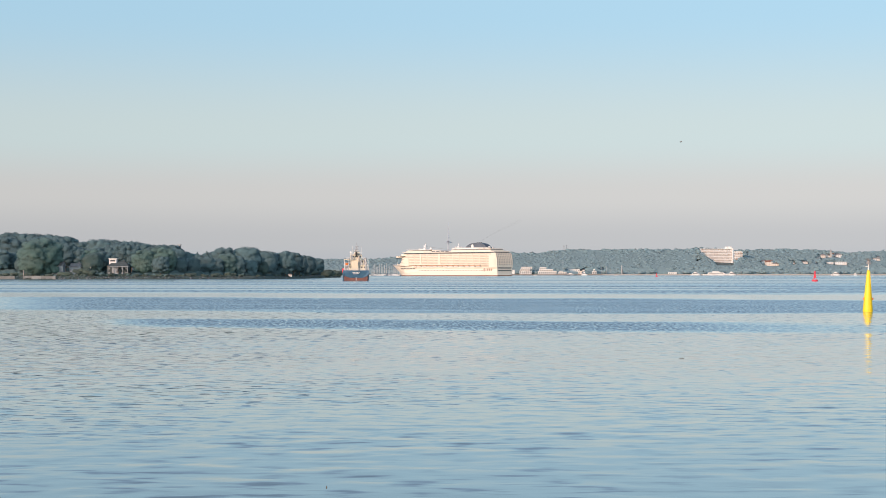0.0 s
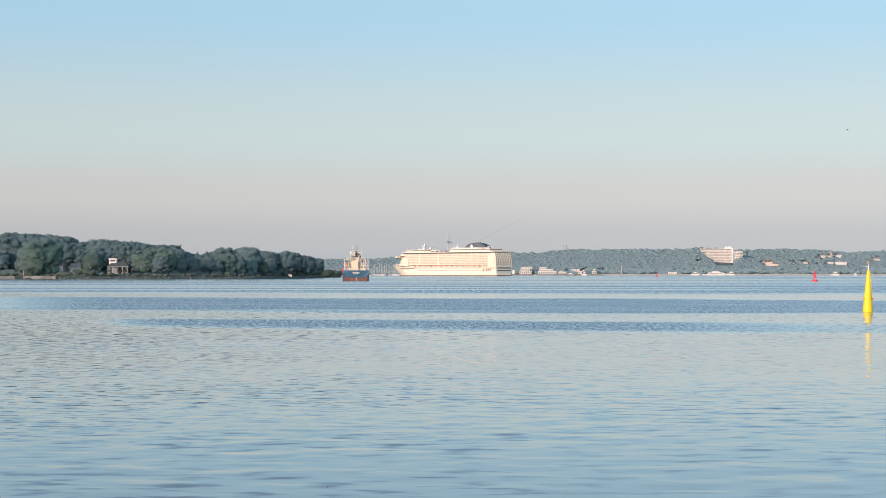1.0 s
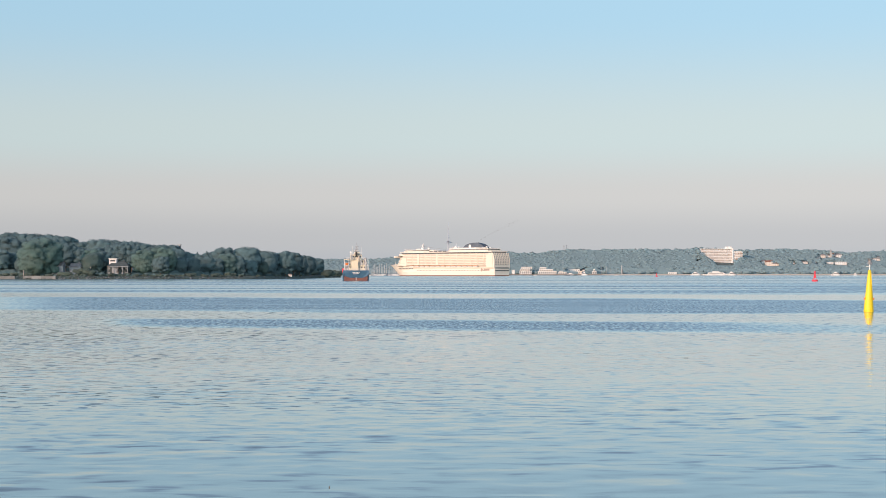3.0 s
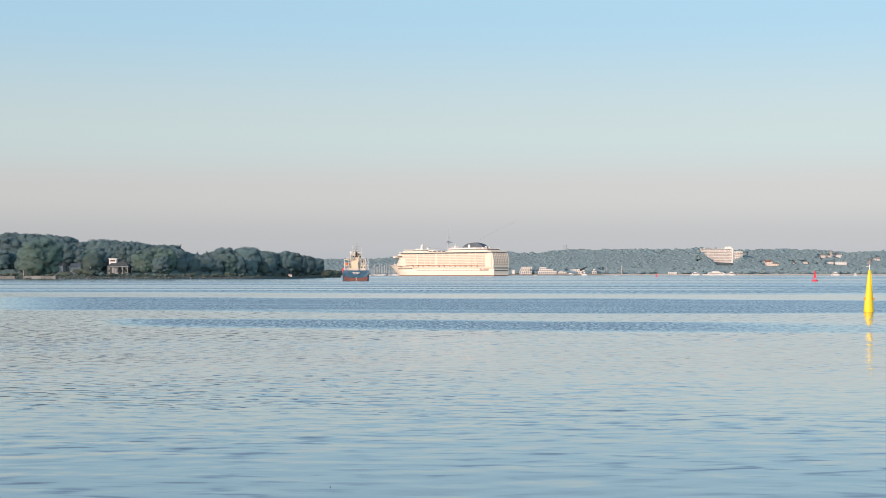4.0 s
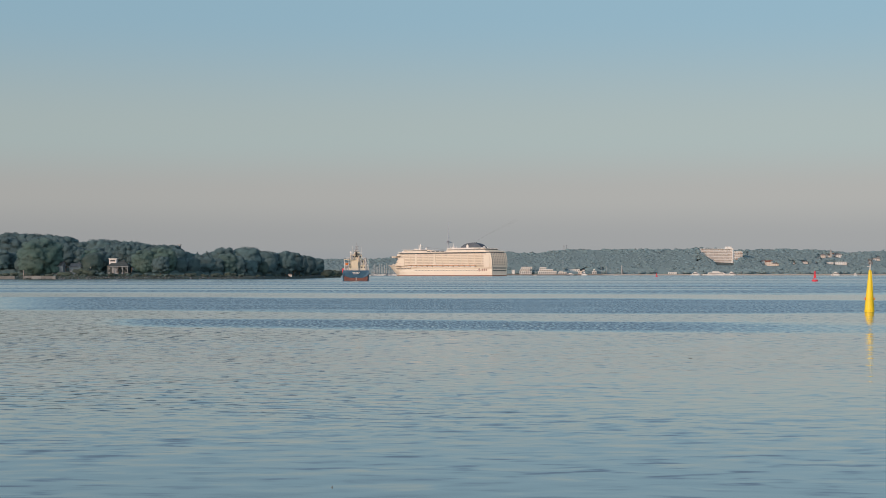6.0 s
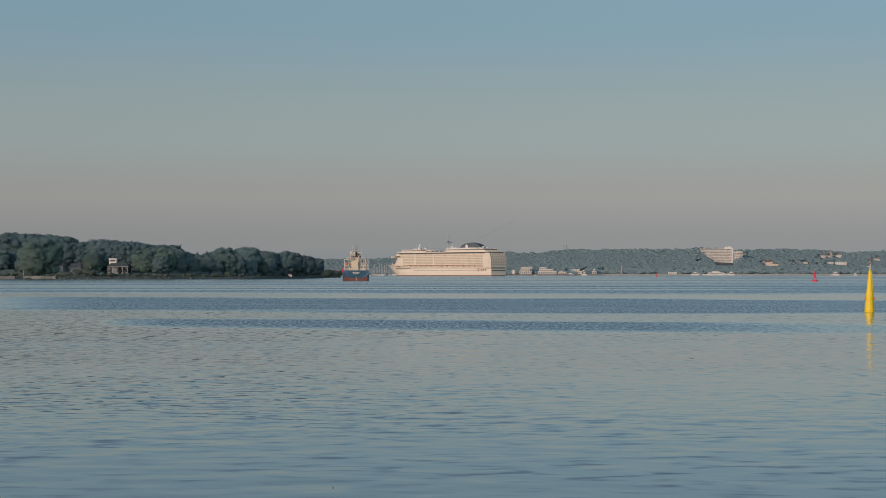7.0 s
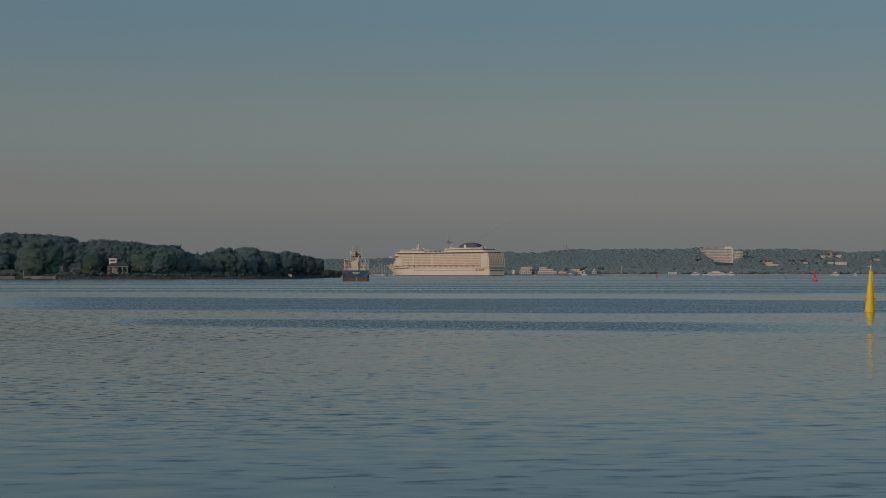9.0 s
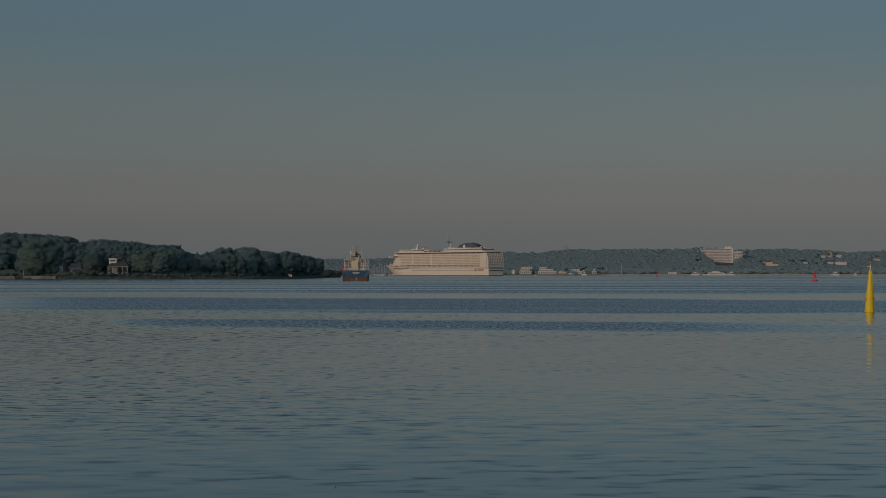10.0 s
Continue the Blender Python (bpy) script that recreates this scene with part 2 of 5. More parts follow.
        thread.inputs["Scale"].default_value, thread.inputs["Detail"].default_value = 1.0, 3
        l.new(thread_map.outputs[0], thread.inputs["Vector"])
        gust = ramp(thread.outputs[0], 0.40, 0.50, keep, 1.0)
        gust = math_node("MAXIMUM", gust, ramp(py, near0, near1, 1.0, 0.0))
        total = math_node("MULTIPLY", total, gust)
    # ripples carried by the sheet: small facets leaning to the shore, in wavelets and in wave groups
    co = n.new("ShaderNodeTexCoord")

    def grain(sx, sy, detail):
        mp = n.new("ShaderNodeMapping")
        mp.inputs["Scale"].default_value = (sx, sy, 1)
        l.new(co.outputs["Object"], mp.inputs[0])
        t = n.new("ShaderNodeTexNoise")
        t.inputs["Scale"].default_value, t.inputs["Detail"].default_value = 1.0, detail
        l.new(mp.outputs[0], t.inputs["Vector"])
        return t

    wavelet, group, broad, calm = grain(2.6, 4.5, 2), grain(9.0, 0.8, 2), grain(1.6, 0.09, 3), grain(1.5, 7.0, 3)
    mixture = math_node("MULTIPLY", ramp(py, 120, 420, 1.0, 0.35), math_node("SUBTRACT", group.outputs[0], 0.5))
    mixture = math_node("ADD", mixture, math_node("MULTIPLY", ramp(py, 200, 600, 0.15, 0.9), math_node("SUBTRACT", broad.outputs[0], 0.5)))
    mixture = math_node("ADD", mixture, math_node("MULTIPLY", math_node("SUBTRACT", wavelet.outputs[0], 0.5), 0.7))
    fleck, far_fleck = grain(4.6, 0.85, 2), grain(1.7, 0.21, 2)
    mixture = math_node("ADD", mixture, math_node("MULTIPLY", ramp(py, 150, 260, 0.95, 0.3), math_node("SUBTRACT", fleck.outputs[0], 0.5)))
    mixture = math_node("ADD", mixture, math_node("MULTIPLY", ramp(py, 150, 260, 0.0, 1.3), math_node("SUBTRACT", far_fleck.outputs[0], 0.5)))
    swell = math_node("MULTIPLY_ADD", mixture, FACET[2])
    swell.node.inputs[2].default_value = FACET[1]
    windy = math_node("MULTIPLY", total, math_node("MAXIMUM", swell, 0.0))
    quiet = math_node("MULTIPLY", math_node("SUBTRACT", calm.outputs[0], 0.5), FACET[3])
    quiet = math_node("MULTIPLY", quiet, ramp(py, 24, 62, 0.10, 0.9))
    quiet = math_node("ADD", quiet, math_node("ADD", ramp(py, 45, 130, FACET[0], 0.022), ramp(py, 21, 38, 0.010, 0.0)))
    # scattered small steep wavelets, more of them on the lee side
    lee = ramp(math_node("DIVIDE", px, py), -0.25, 0.10, 1.1, 0.3)
    paw = grain(0.10, 0.16, 2)
    cats_paw = ramp(paw.outputs[0], 0.36, 0.60, 0.4, 1.15)
    # scale, threshold, near and far reach, lean, whether the lee matters
    for scale, lo, hi, near, far_end, amount, sheltered in (((1.0, 2.3), 0.47, 0.80, (17, 22), (34, 56), 0.105, False), ((0.9, 4.6), 0.60, 0.70, (26, 36), (48, 60), 0.13, True),
                                                            ((1.9, 4.2), 0.58, 0.63, (25, 42), (62, 84), 0.22, True), ((1.5, 2.0), 0.575, 0.61, (60, 84), (120, 160), 0.38, True)):
        crest = grain(*scale, 2)
        steep = math_node("MULTIPLY", ramp(crest.outputs[0], lo, hi), math_node("MULTIPLY", lee if sheltered else 1.0, amount))
        steep = math_node("MULTIPLY", steep, math_node("MULTIPLY", ramp(py, *near), ramp(py, *far_end, 1.0, 0.0 if far_end[1] < 90 else 0.25)))
        quiet = math_node("ADD", quiet, math_node("MULTIPLY", steep, cats_paw))
    lean = math_node("ADD", windy, math_node("MULTIPLY", quiet, math_node("SUBTRACT", 1.0, total)))
    sway = n.new("ShaderNodeSeparateColor")
    l.new(wavelet.outputs["Color"], sway.inputs[0])
    across = math_node("MULTIPLY", math_node("SUBTRACT", sway.outputs[0], 0.5), math_node("MULTIPLY_ADD", total, 0.25))
    across.node.inputs[1].links[0].from_node.inputs[2].default_value = 0.03
    facet = n.new("ShaderNodeCombineXYZ")
    l.new(across, facet.inputs[0])
    l.new(math_node("MULTIPLY", lean, -1.0), facet.inputs[1])
    tilted = n.new("ShaderNodeVectorMath")
    l.new(geo.outputs["Normal"], tilted.inputs[0])
    l.new(facet.outputs[0], tilted.inputs[1])
    unit = n.new("ShaderNodeVectorMath")
    unit.operation = "NORMALIZE"
    l.new(tilted.outputs[0], unit.inputs[0])
    l.new(unit.outputs[0], b.inputs["Normal"])
    b.inputs["Roughness"].default_value = 0.045
    b.inputs["Coat Weight"].default_value, b.inputs["Coat Roughness"].default_value = 0.46, 0.045    # added coat, brightens the sky's reflection
    l.new(unit.outputs[0], b.inputs["Coat Normal"])
    return m


# near edge (from, to), far edge (from, to), strength, bearing of the left end (from, to), strength left at the right end
WIND_LANES = [(86, 93, 104, 110, 0.86, -0.215, -0.16, 0.3), (128, 136, 198, 214, 1.0, -0.30, -0.20, 0.85), (250, 262, 420, 600, 0.9, 0, 0, 1)]
# lean of the facets: calm water, wind lanes, and how much each varies
FACET = (0.004, 0.15, 0.46, 0.21)
WATER = water_material()
# ---- building helpers ----
def grid_mesh(name, verts, faces, smooth=False):
    me = bpy.data.meshes.new(name)
    me.from_pydata(verts, [], faces)
    if smooth:
        me.polygons.foreach_set("use_smooth", [True] * len(me.polygons))
    me.update()
    return me


def part(name, bm, material, parent=None, label="", at=None, smooth=False):
    """Links a bmesh or mesh as one object under a thing or part."""
    if isinstance(bm, bmesh.types.BMesh):
        me = bpy.data.meshes.new(name)
        bmesh.ops.recalc_face_normals(bm, faces=bm.faces)
        bm.to_mesh(me)
        bm.free()
    else:
        me = bm
    if smooth:
        me.polygons.foreach_set("use_smooth", [True] * len(me.polygons))
    if material and not me.materials:
        me.materials.append(material)
    ob = new(name, me)
    if parent:
        ob.parent = parent
    if at is not None:
        ob.matrix_basis = at
    if label:
        tagged(ob, label)
    return ob


def thing(name, label, category, at=None, group=""):
    ob = new(name)
    ob.empty_display_size = 0.5
    if at is not None:
        ob.matrix_basis = at
    return tagged(ob, label, category, group)


def box(x0, x1, y0, y1, z0, z1, bevel=0.0, bm=None):
    bm = bm or bmesh.new()
    got = bmesh.ops.create_cube(bm, size=1)["verts"]
    bmesh.ops.transform(bm, verts=got, matrix=Matrix.Translation(((x0 + x1) / 2, (y0 + y1) / 2, (z0 + z1) / 2))
                        @ Matrix.Diagonal((x1 - x0, y1 - y0, z1 - z0, 1)))
    if bevel:
        edges = {e for v in got for e in v.link_edges}
        bmesh.ops.bevel(bm, geom=list(edges), offset=bevel, segments=1, affect="EDGES")
    return bm


def lathe(profile, sides=16, bm=None, at=Matrix()):
    """A turned solid from (radius, height) pairs, closed at both ends."""
    bm = bm or bmesh.new()
    rings = [[bm.verts.new(at @ Vector((r * math.cos(2 * math.pi * k / sides), r * math.sin(2 * math.pi * k / sides), z)))
              for k in range(sides)] for r, z in profile]
    for a, b in zip(rings, rings[1:]):
        for k in range(sides):
            bm.faces.new((a[k], a[(k + 1) % sides], b[(k + 1) % sides], b[k]))
    bm.faces.new(rings[0][::-1])
    bm.faces.new(rings[-1])
    return bm


def rod(p, q, r, r2=None, sides=6, bm=None):
    p, q = Vector(p), Vector(q)
    m = Matrix.Translation(p) @ (q - p).to_track_quat("Z", "Y").to_matrix().to_4x4()
    return lathe([(r, 0), (r if r2 is None else r2, (q - p).length)], sides, bm, m)


def extrude(outline, y0, y1, bm=None):
    """A slab from an (x, z) outline between two y."""
    bm = bm or bmesh.new()
    a = [bm.verts.new((x, y0, z)) for x, z in outline]
    b = [bm.verts.new((x, y1, z)) for x, z in outline]
    bm.faces.new(a)
    bm.faces.new(b[::-1])
    for k in range(len(a)):
        j = (k + 1) % len(a)
        bm.faces.new((a[k], b[k], b[j], a[j]))
    return bm


def ball(r, at, bm=None, level=2):
    bm = bm or bmesh.new()
    bmesh.ops.create_icosphere(bm, subdivisions=level, radius=r, matrix=Matrix.Translation(at))
    return bm


# ---- water ----
def water_sheet():
    inv = np.concatenate([np.linspace(1 / 12.0, 1 / 21.0, 40)[:-1], np.linspace(1 / 21.0, 1 / 330.0, 720)])
    dist = np.concatenate([1 / inv, np.geomspace(345, 4990, 60)])
    side = np.linspace(0, 1, 540)
    Y, S = np.meshgrid(dist, side, indexing="ij")
    X = -0.30 * Y - 1 + S * (0.60 * Y + 15)     # the sheet drifts to the left, so it reaches further right
    rng = np.random.default_rng(5)
    H = np.zeros_like(X)
    step = np.gradient(dist)[:, None] * np.ones_like(X)
    lively = np.clip((Y - 18) / 26, 0.4, 1.0) * np.clip(0.8 - 1.6 * X / Y, 0.5, 1.2)    # the shore shelters the nearest water from ripples
    for k in range(120):
        lam = math.exp(rng.uniform(math.log(0.34), math.log(1.5)))
        a = rng.normal(-1.6, 0.8) if k % 4 else rng.uniform(0, 6.28)
        phase = rng.uniform(0, 6.28)
        amp = WAVE * lam ** 0.95 * rng.uniform(0.5, 1.0)
        kx, ky = math.cos(a) * 2 * math.pi / lam, math.sin(a) * 2 * math.pi / lam
        H += amp * lively * np.clip(1.6 - 3.2 * step / lam, 0, 1) * np.sin(kx * X + ky * Y + phase)
    # low swell of a few metres, running in to the shore
    for k in range(26):
        lam = math.exp(rng.uniform(math.log(0.8), math.log(2.6)))
        a = rng.normal(-1.45, 0.85)
        kx, ky = math.cos(a) * 2 * math.pi / lam, math.sin(a) * 2 * math.pi / lam
        H += SWELL * lam * rng.uniform(0.5, 1.0) * np.clip(1.6 - 3.2 * step / lam, 0, 1) * np.sin(kx * X + ky * Y + rng.uniform(0, 6.28))
    # patches of livelier and calmer water
    patch = 0.75 + 0.35 * np.sin(X * 0.21 + Y * 0.13 + 1.0) * np.sin(Y * 0.19 - X * 0.08) + 0.25 * np.sin(X * 0.5 - Y * 0.37)
    Z = H * patch
    nr, nc = X.shape
    verts = np.stack([X, Y, Z], -1).reshape(-1, 3)
    i = np.arange(nr * nc).reshape(nr, nc)
    quads = np.stack([i[:-1, :-1], i[:-1, 1:], i[1:, 1:], i[1:, :-1]], -1).reshape(-1, 4)
    # plain water round the rippled fan, as far as the horizon
    edge = list(i[:, 0]), list(i[:, -1])
    base = len(verts)
    outer = np.array([(-4990 * 0.3 - 5200, y, 0.0) for y in dist] + [(4990 * 0.3 + 5200, y, 0.0) for y in dist]
                     + [(-6700, -400, 0), (6700, -400, 0)], dtype=float)
    verts = np.concatenate([verts, outer])
    extra = []
    for r in range(nr - 1):
        extra.append((base + r, edge[0][r], edge[0][r + 1], base + r + 1))
        extra.append((edge[1][r], base + nr + r, base + nr + r + 1, edge[1][r + 1]))
    q = np.concatenate([quads, np.array(extra)])
    me = bpy.data.meshes.new("water")
    me.vertices.add(len(verts))
    me.vertices.foreach_set("co", verts.ravel())
    front = [base + 2 * nr, base + 2 * nr + 1, base + nr] + list(i[0, ::-1]) + [base]
    loops = np.concatenate([q.ravel(), np.array(front)])
    starts = np.concatenate([np.arange(len(q)) * 4, [len(q) * 4]])
    me.loops.add(len(loops))
    me.loops.foreach_set("vertex_index", loops.astype(np.int32))
    me.polygons.add(len(starts))
    me.polygons.foreach_set("loop_start", starts.astype(np.int32))
    me.polygons.foreach_set("use_smooth", [True] * len(starts))
    me.update(calc_edges=True)
    me.validate()
    me.materials.append(WATER)
    return tagged(new("water", me), "calm rippled blue-grey fjord water with darker wind lanes", "water", kind="structure")


WAVE, SWELL = 0.00040, 0.00055
water = water_sheet()
# ---- land ----
def lerp(table, u):
    xs, ys = zip(*table)
    return float(np.interp(u, xs, ys))


SHORE = [(-700, 900), (0, 915), (300, 925), (450, 985), (520, 1090), (560, 1230), (578, 1330), (600, 1480)]
HILL = [(-700, 12), (0, 9), (150, 7), (300, 5), (450, 3.2), (560, 2.2), (600, 1.2)]


def near_ground(u, back):
    """Height of the wooded point, back metres behind its waterline."""
    top = lerp(HILL, u)
    bank = lerp([(-20, -1.5), (0, -0.15), (3, 0.5), (7, 0.9), (14, 1.5), (40, 2.0)], back)
    if u > 570:
        bank = min(bank, 1.2)
    bank += 2.0 * math.exp(-((u - 145) / 20) ** 2 - ((back - 17) / 8) ** 2)    # grassy mound
    return bank + max(0.0, top - 2) * min(1.0, max(0.0, back - 40) / 110)


def land(name, label, us, shore, ground, backs, material, seed):
    rng = random.Random(seed)
    verts, faces = [], []
    for u in us:
        for b in backs:
            d = shore(u) + b + (rng.uniform(-1.2, 1.2) if 0 < b < 60 else 0)
            verts.append((bx(u, d), d, ground(u, b) + (rng.uniform(-0.12, 0.12) if 3 < b < 200 else 0)))
    n = len(backs)
    for i in range(len(us) - 1):
        for j in range(n - 1):
            a = i * n + j
            faces.append((a, a + n, a + n + 1, a + 1))
    me = grid_mesh(name, verts, faces)
    me.materials.append(material)
    return tagged(new(name, me), label, "ground", kind="structure")


land("ground_point", "low grassy shore with stony edge below the woods", list(range(-700, 0, 20)) + list(range(0, 606, 3)),
     lambda u: lerp(SHORE, u), near_ground, [-20, 0, 2, 4, 7, 10, 14, 20, 30, 40, 60, 90, 150, 260, 420], GRASS, 1)

FAR_D = 3900.0
FAR_TOP = [(-1500, 460), (540, 458), (640, 458), (700, 455), (760, 450), (860, 447), (905, 445), (945, 447), (1000, 441), (1110, 440.5), (1200, 440), (1235, 437),
           (1320, 441), (1375, 440), (1440, 441.5), (1480, 443), (1505, 446), (1540, 443), (1600, 444), (2600, 448)]


def far_ground(u, back):
    crest = bz(lerp(FAR_TOP, u), FAR_D + 420) - 15
    return lerp([(-30, -2), (0, -2), (0.5, 1.9), (45, 2.2), (420, crest), (700, crest), (1000, crest * 0.6)], back)


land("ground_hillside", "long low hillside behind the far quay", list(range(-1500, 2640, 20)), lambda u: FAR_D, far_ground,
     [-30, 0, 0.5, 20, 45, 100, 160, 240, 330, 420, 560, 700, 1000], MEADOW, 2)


# ---- trees ----
def unit_ball(level):
    bm = bmesh.new()
    bmesh.ops.create_icosphere(bm, subdivisions=level, radius=1)
    bm.verts.ensure_lookup_table()
    got = np.array([v.co[:] for v in bm.verts]), np.array([[v.index for v in f.verts] for f in bm.faces])
    bm.free()
    return got


def leaf_cloud(lobes, count, size, rng, squash=1.0, core=0):
    """Small bent leaf clumps over rounded lobes (x, y, z, r), with a dense inner mass if core is set."""
    lobes = np.array(lobes)
    pick = rng.choice(len(lobes), count, p=lobes[:, 3] ** 2 / np.sum(lobes[:, 3] ** 2))
    way = rng.normal(size=(count, 3))
    way[:, 2] = way[:, 2] * 0.9 + 0.15
    way /= np.linalg.norm(way, axis=1)[:, None]
    depth = 1 - 0.05 * rng.random(count) ** 1.6 + rng.normal(0, 0.026, count)
    mid = lobes[pick, :3] + way * (lobes[pick, 3] * depth)[:, None] * np.array([1, 1, 0.86 * squash])
    a = np.cross(way + rng.normal(0, 0.28, (count, 3)), rng.normal(size=(count, 3)))
    a /= np.linalg.norm(a, axis=1)[:, None]
    b = np.cross(way + rng.normal(0, 0.25, (count, 3)), a)
    b /= np.linalg.norm(b, axis=1)[:, None]
    s = (size * rng.uniform(0.6, 1.35, count))[:, None]
    lift = way * s * 0.15
    quad = np.stack([mid - a * s, mid - b * s * 0.7 + lift, mid + a * s, mid + b * s * 0.7 + lift], 1)
    verts = quad.reshape(-1, 3)
    k = np.arange(count)[:, None] * 4
    tris = np.concatenate([k + [0, 1, 2], k + [0, 2, 3]], 1).reshape(-1, 3)
    heart = lobes[:, :3].mean(0)
    away = mid - heart
    away /= np.linalg.norm(away, axis=1)[:, None] + 1e-9
    out = np.repeat(way * 0.12 + away * 0.48, 4, axis=0)
    if core:
        ball_v, ball_f = unit_ball(core)
        vs, fs, os_ = [verts], [tris], [out]
        base = len(verts)
        for x, y, z, r in lobes:
            lump = ball_v * rng.uniform(0.90, 1.0, (len(ball_v), 1)) * [r, r, r * 0.86 * squash]
            side = np.array([x, y, z]) + lump - heart
            vs.append(lump + [x, y, z])
            fs.append(ball_f + base)
            os_.append(ball_v * 0.12 + 0.48 * side / (np.linalg.norm(side, axis=1)[:, None] + 1e-9))
            base += len(ball_v)
        verts, tris, out = np.concatenate(vs), np.concatenate(fs), np.concatenate(os_)
    return verts.tolist(), tris.tolist(), out


def crown_mesh(verts, faces, out):
    """Leaf mesh that knows which way each clump faces."""
    me = grid_mesh("crown", verts, faces)
    me.attributes.new("outward", "FLOAT_VECTOR", "POINT").data.foreach_set("vector", np.asarray(out, dtype=np.float32).ravel())
    return me


def tree_model(seed, wide, low, material, label, slim=False):
    """A tree of unit height: tapered trunk, limbs and a clumpy crown."""
    rng = np.random.default_rng(seed)
    t = thing("tree", label, "tree", group="trees on the wooded point")
    bm = lathe([(0.022, -0.03), (0.016, 0.12), (0.012, 0.45), (0.004, 0.8)], 7)
    lobes = []
    for k in range(70):
        a = k * 2.4 + rng.uniform(-0.4, 0.4)
        h = rng.uniform(low + 0.08, 0.86)
        reach = wide * rng.uniform(0.42, 0.66) * (1 - 0.55 * abs(h - 0.5))
        p = (math.cos(a) * reach, math.sin(a) * reach, h)
        if k % 2:
            rod((0, 0, h * 0.62), p, 0.007, 0.002, 5, bm)
        lobes.append((*p, wide * rng.uniform(0.13, 0.25)))
    lobes += [(0, 0, 0.5 + low * 0.3, wide * 0.72), (rng.normal(0, 0.04), rng.normal(0, 0.04), 0.80, wide * 0.36), (0.02, 0, 0.55, wide * 0.5), (0, 0.02, low + 0.16, wide * 0.40)]
    if slim:
        lobes = [(rng.normal(0, 0.012), rng.normal(0, 0.012), z, wide * (1.05 - z) * 0.62) for z in np.linspace(0.16, 0.95, 12)]
    top = max(z + r * 0.86 for _, _, z, r in lobes)
    lobes = [(x, y, z / top, r / top) for x, y, z, r in lobes]
    part("trunk", bm, BARK, t, "grey-brown bark")
    part("crown", crown_mesh(*leaf_cloud(lobes, 15000, 0.0155, rng, core=1)), material, t)
    return t


def shore_trees():
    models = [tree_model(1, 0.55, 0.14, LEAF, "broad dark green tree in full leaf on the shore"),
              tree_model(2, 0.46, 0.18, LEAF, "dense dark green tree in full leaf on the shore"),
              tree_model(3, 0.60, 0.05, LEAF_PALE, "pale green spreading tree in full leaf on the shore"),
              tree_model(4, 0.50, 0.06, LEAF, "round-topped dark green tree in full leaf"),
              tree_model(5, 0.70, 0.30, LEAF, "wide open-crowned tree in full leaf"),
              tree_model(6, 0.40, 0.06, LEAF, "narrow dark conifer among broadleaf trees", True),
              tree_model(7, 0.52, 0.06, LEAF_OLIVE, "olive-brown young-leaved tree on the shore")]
    plan = collections.defaultdict(list)
    rng = random.Random(11)

    def plant(k, u, back, height, broad=1.0):
        d = lerp(SHORE, u) + back
        plan[k].append(Matrix.Translation((bx(u, d), d, near_ground(u, back))) @ Matrix.Rotation(rng.uniform(0, 6.28), 4, "Z")
                       @ Matrix.Diagonal((height * broad, height * broad, height, 1)))

    u = -330
    while u < 566:
        for back in (150, 95):
            uu = u + rng.uniform(-6, 6)
            d = lerp(SHORE, uu) + back
            skyline = lerp(POINT_TOP, uu) + (rng.uniform(0, 3) if back > 100 else rng.uniform(4, 16))
            h = bz(skyline, d) - near_ground(uu, back)
            plant(rng.choice([0, 0, 1, 1, 3, 3, 4]), uu, back, max(6, h), rng.uniform(0.9, 1.2))
        u += rng.uniform(15, 22)
    u = -330
    while u < 560:
        back = rng.uniform(42, 62)
        if not (180 < u < 245 or 88 < u < 148):
            plant(rng.choice([0, 1, 0, 6, 3]), u, back, rng.uniform(9, 15) * (0.8 if u > 470 else 1), rng.uniform(0.95, 1.3))
        u += rng.uniform(14, 26)
    for k, u, back, v in SINGLES:
        d = lerp(SHORE, u) + back
        plant(k, u, back, bz(v, d) - near_ground(u, back), 1.1)
    for k, places in plan.items():
        for m in places[1:]:
            copy_thing(models[k], m)
        models[k].matrix_basis = places[0]


# skyline of the wooded point: bearing, sight line
POINT_TOP = [(-400, 412), (0, 412), (15, 409), (45, 411), (100, 415), (130, 419), (152, 428), (185, 421), (212, 425), (235, 424), (262, 431), (305, 430),
             (318, 440), (345, 448), (372, 446), (395, 438), (412, 447), (435, 438), (456, 447), (480, 450), (505, 443), (528, 452), (553, 453), (567, 460), (580, 476)]
SINGLES = [(2, 62, 40, 424), (2, 78, 45, 420), (2, 165, 60, 440), (2, 255, 48, 440), (2, 288, 50, 436), (3, 505, 30, 444), (3, 395, 70, 438), (4, 435, 60, 437),
           (3, 545, 20, 453), (3, 561, 20, 457), (4, 470, 75, 444), (1, 520, 30, 447), (1, 530, 25, 451), (5, 366, 60, 445), (5, 349, 80, 446)]
shore_trees()


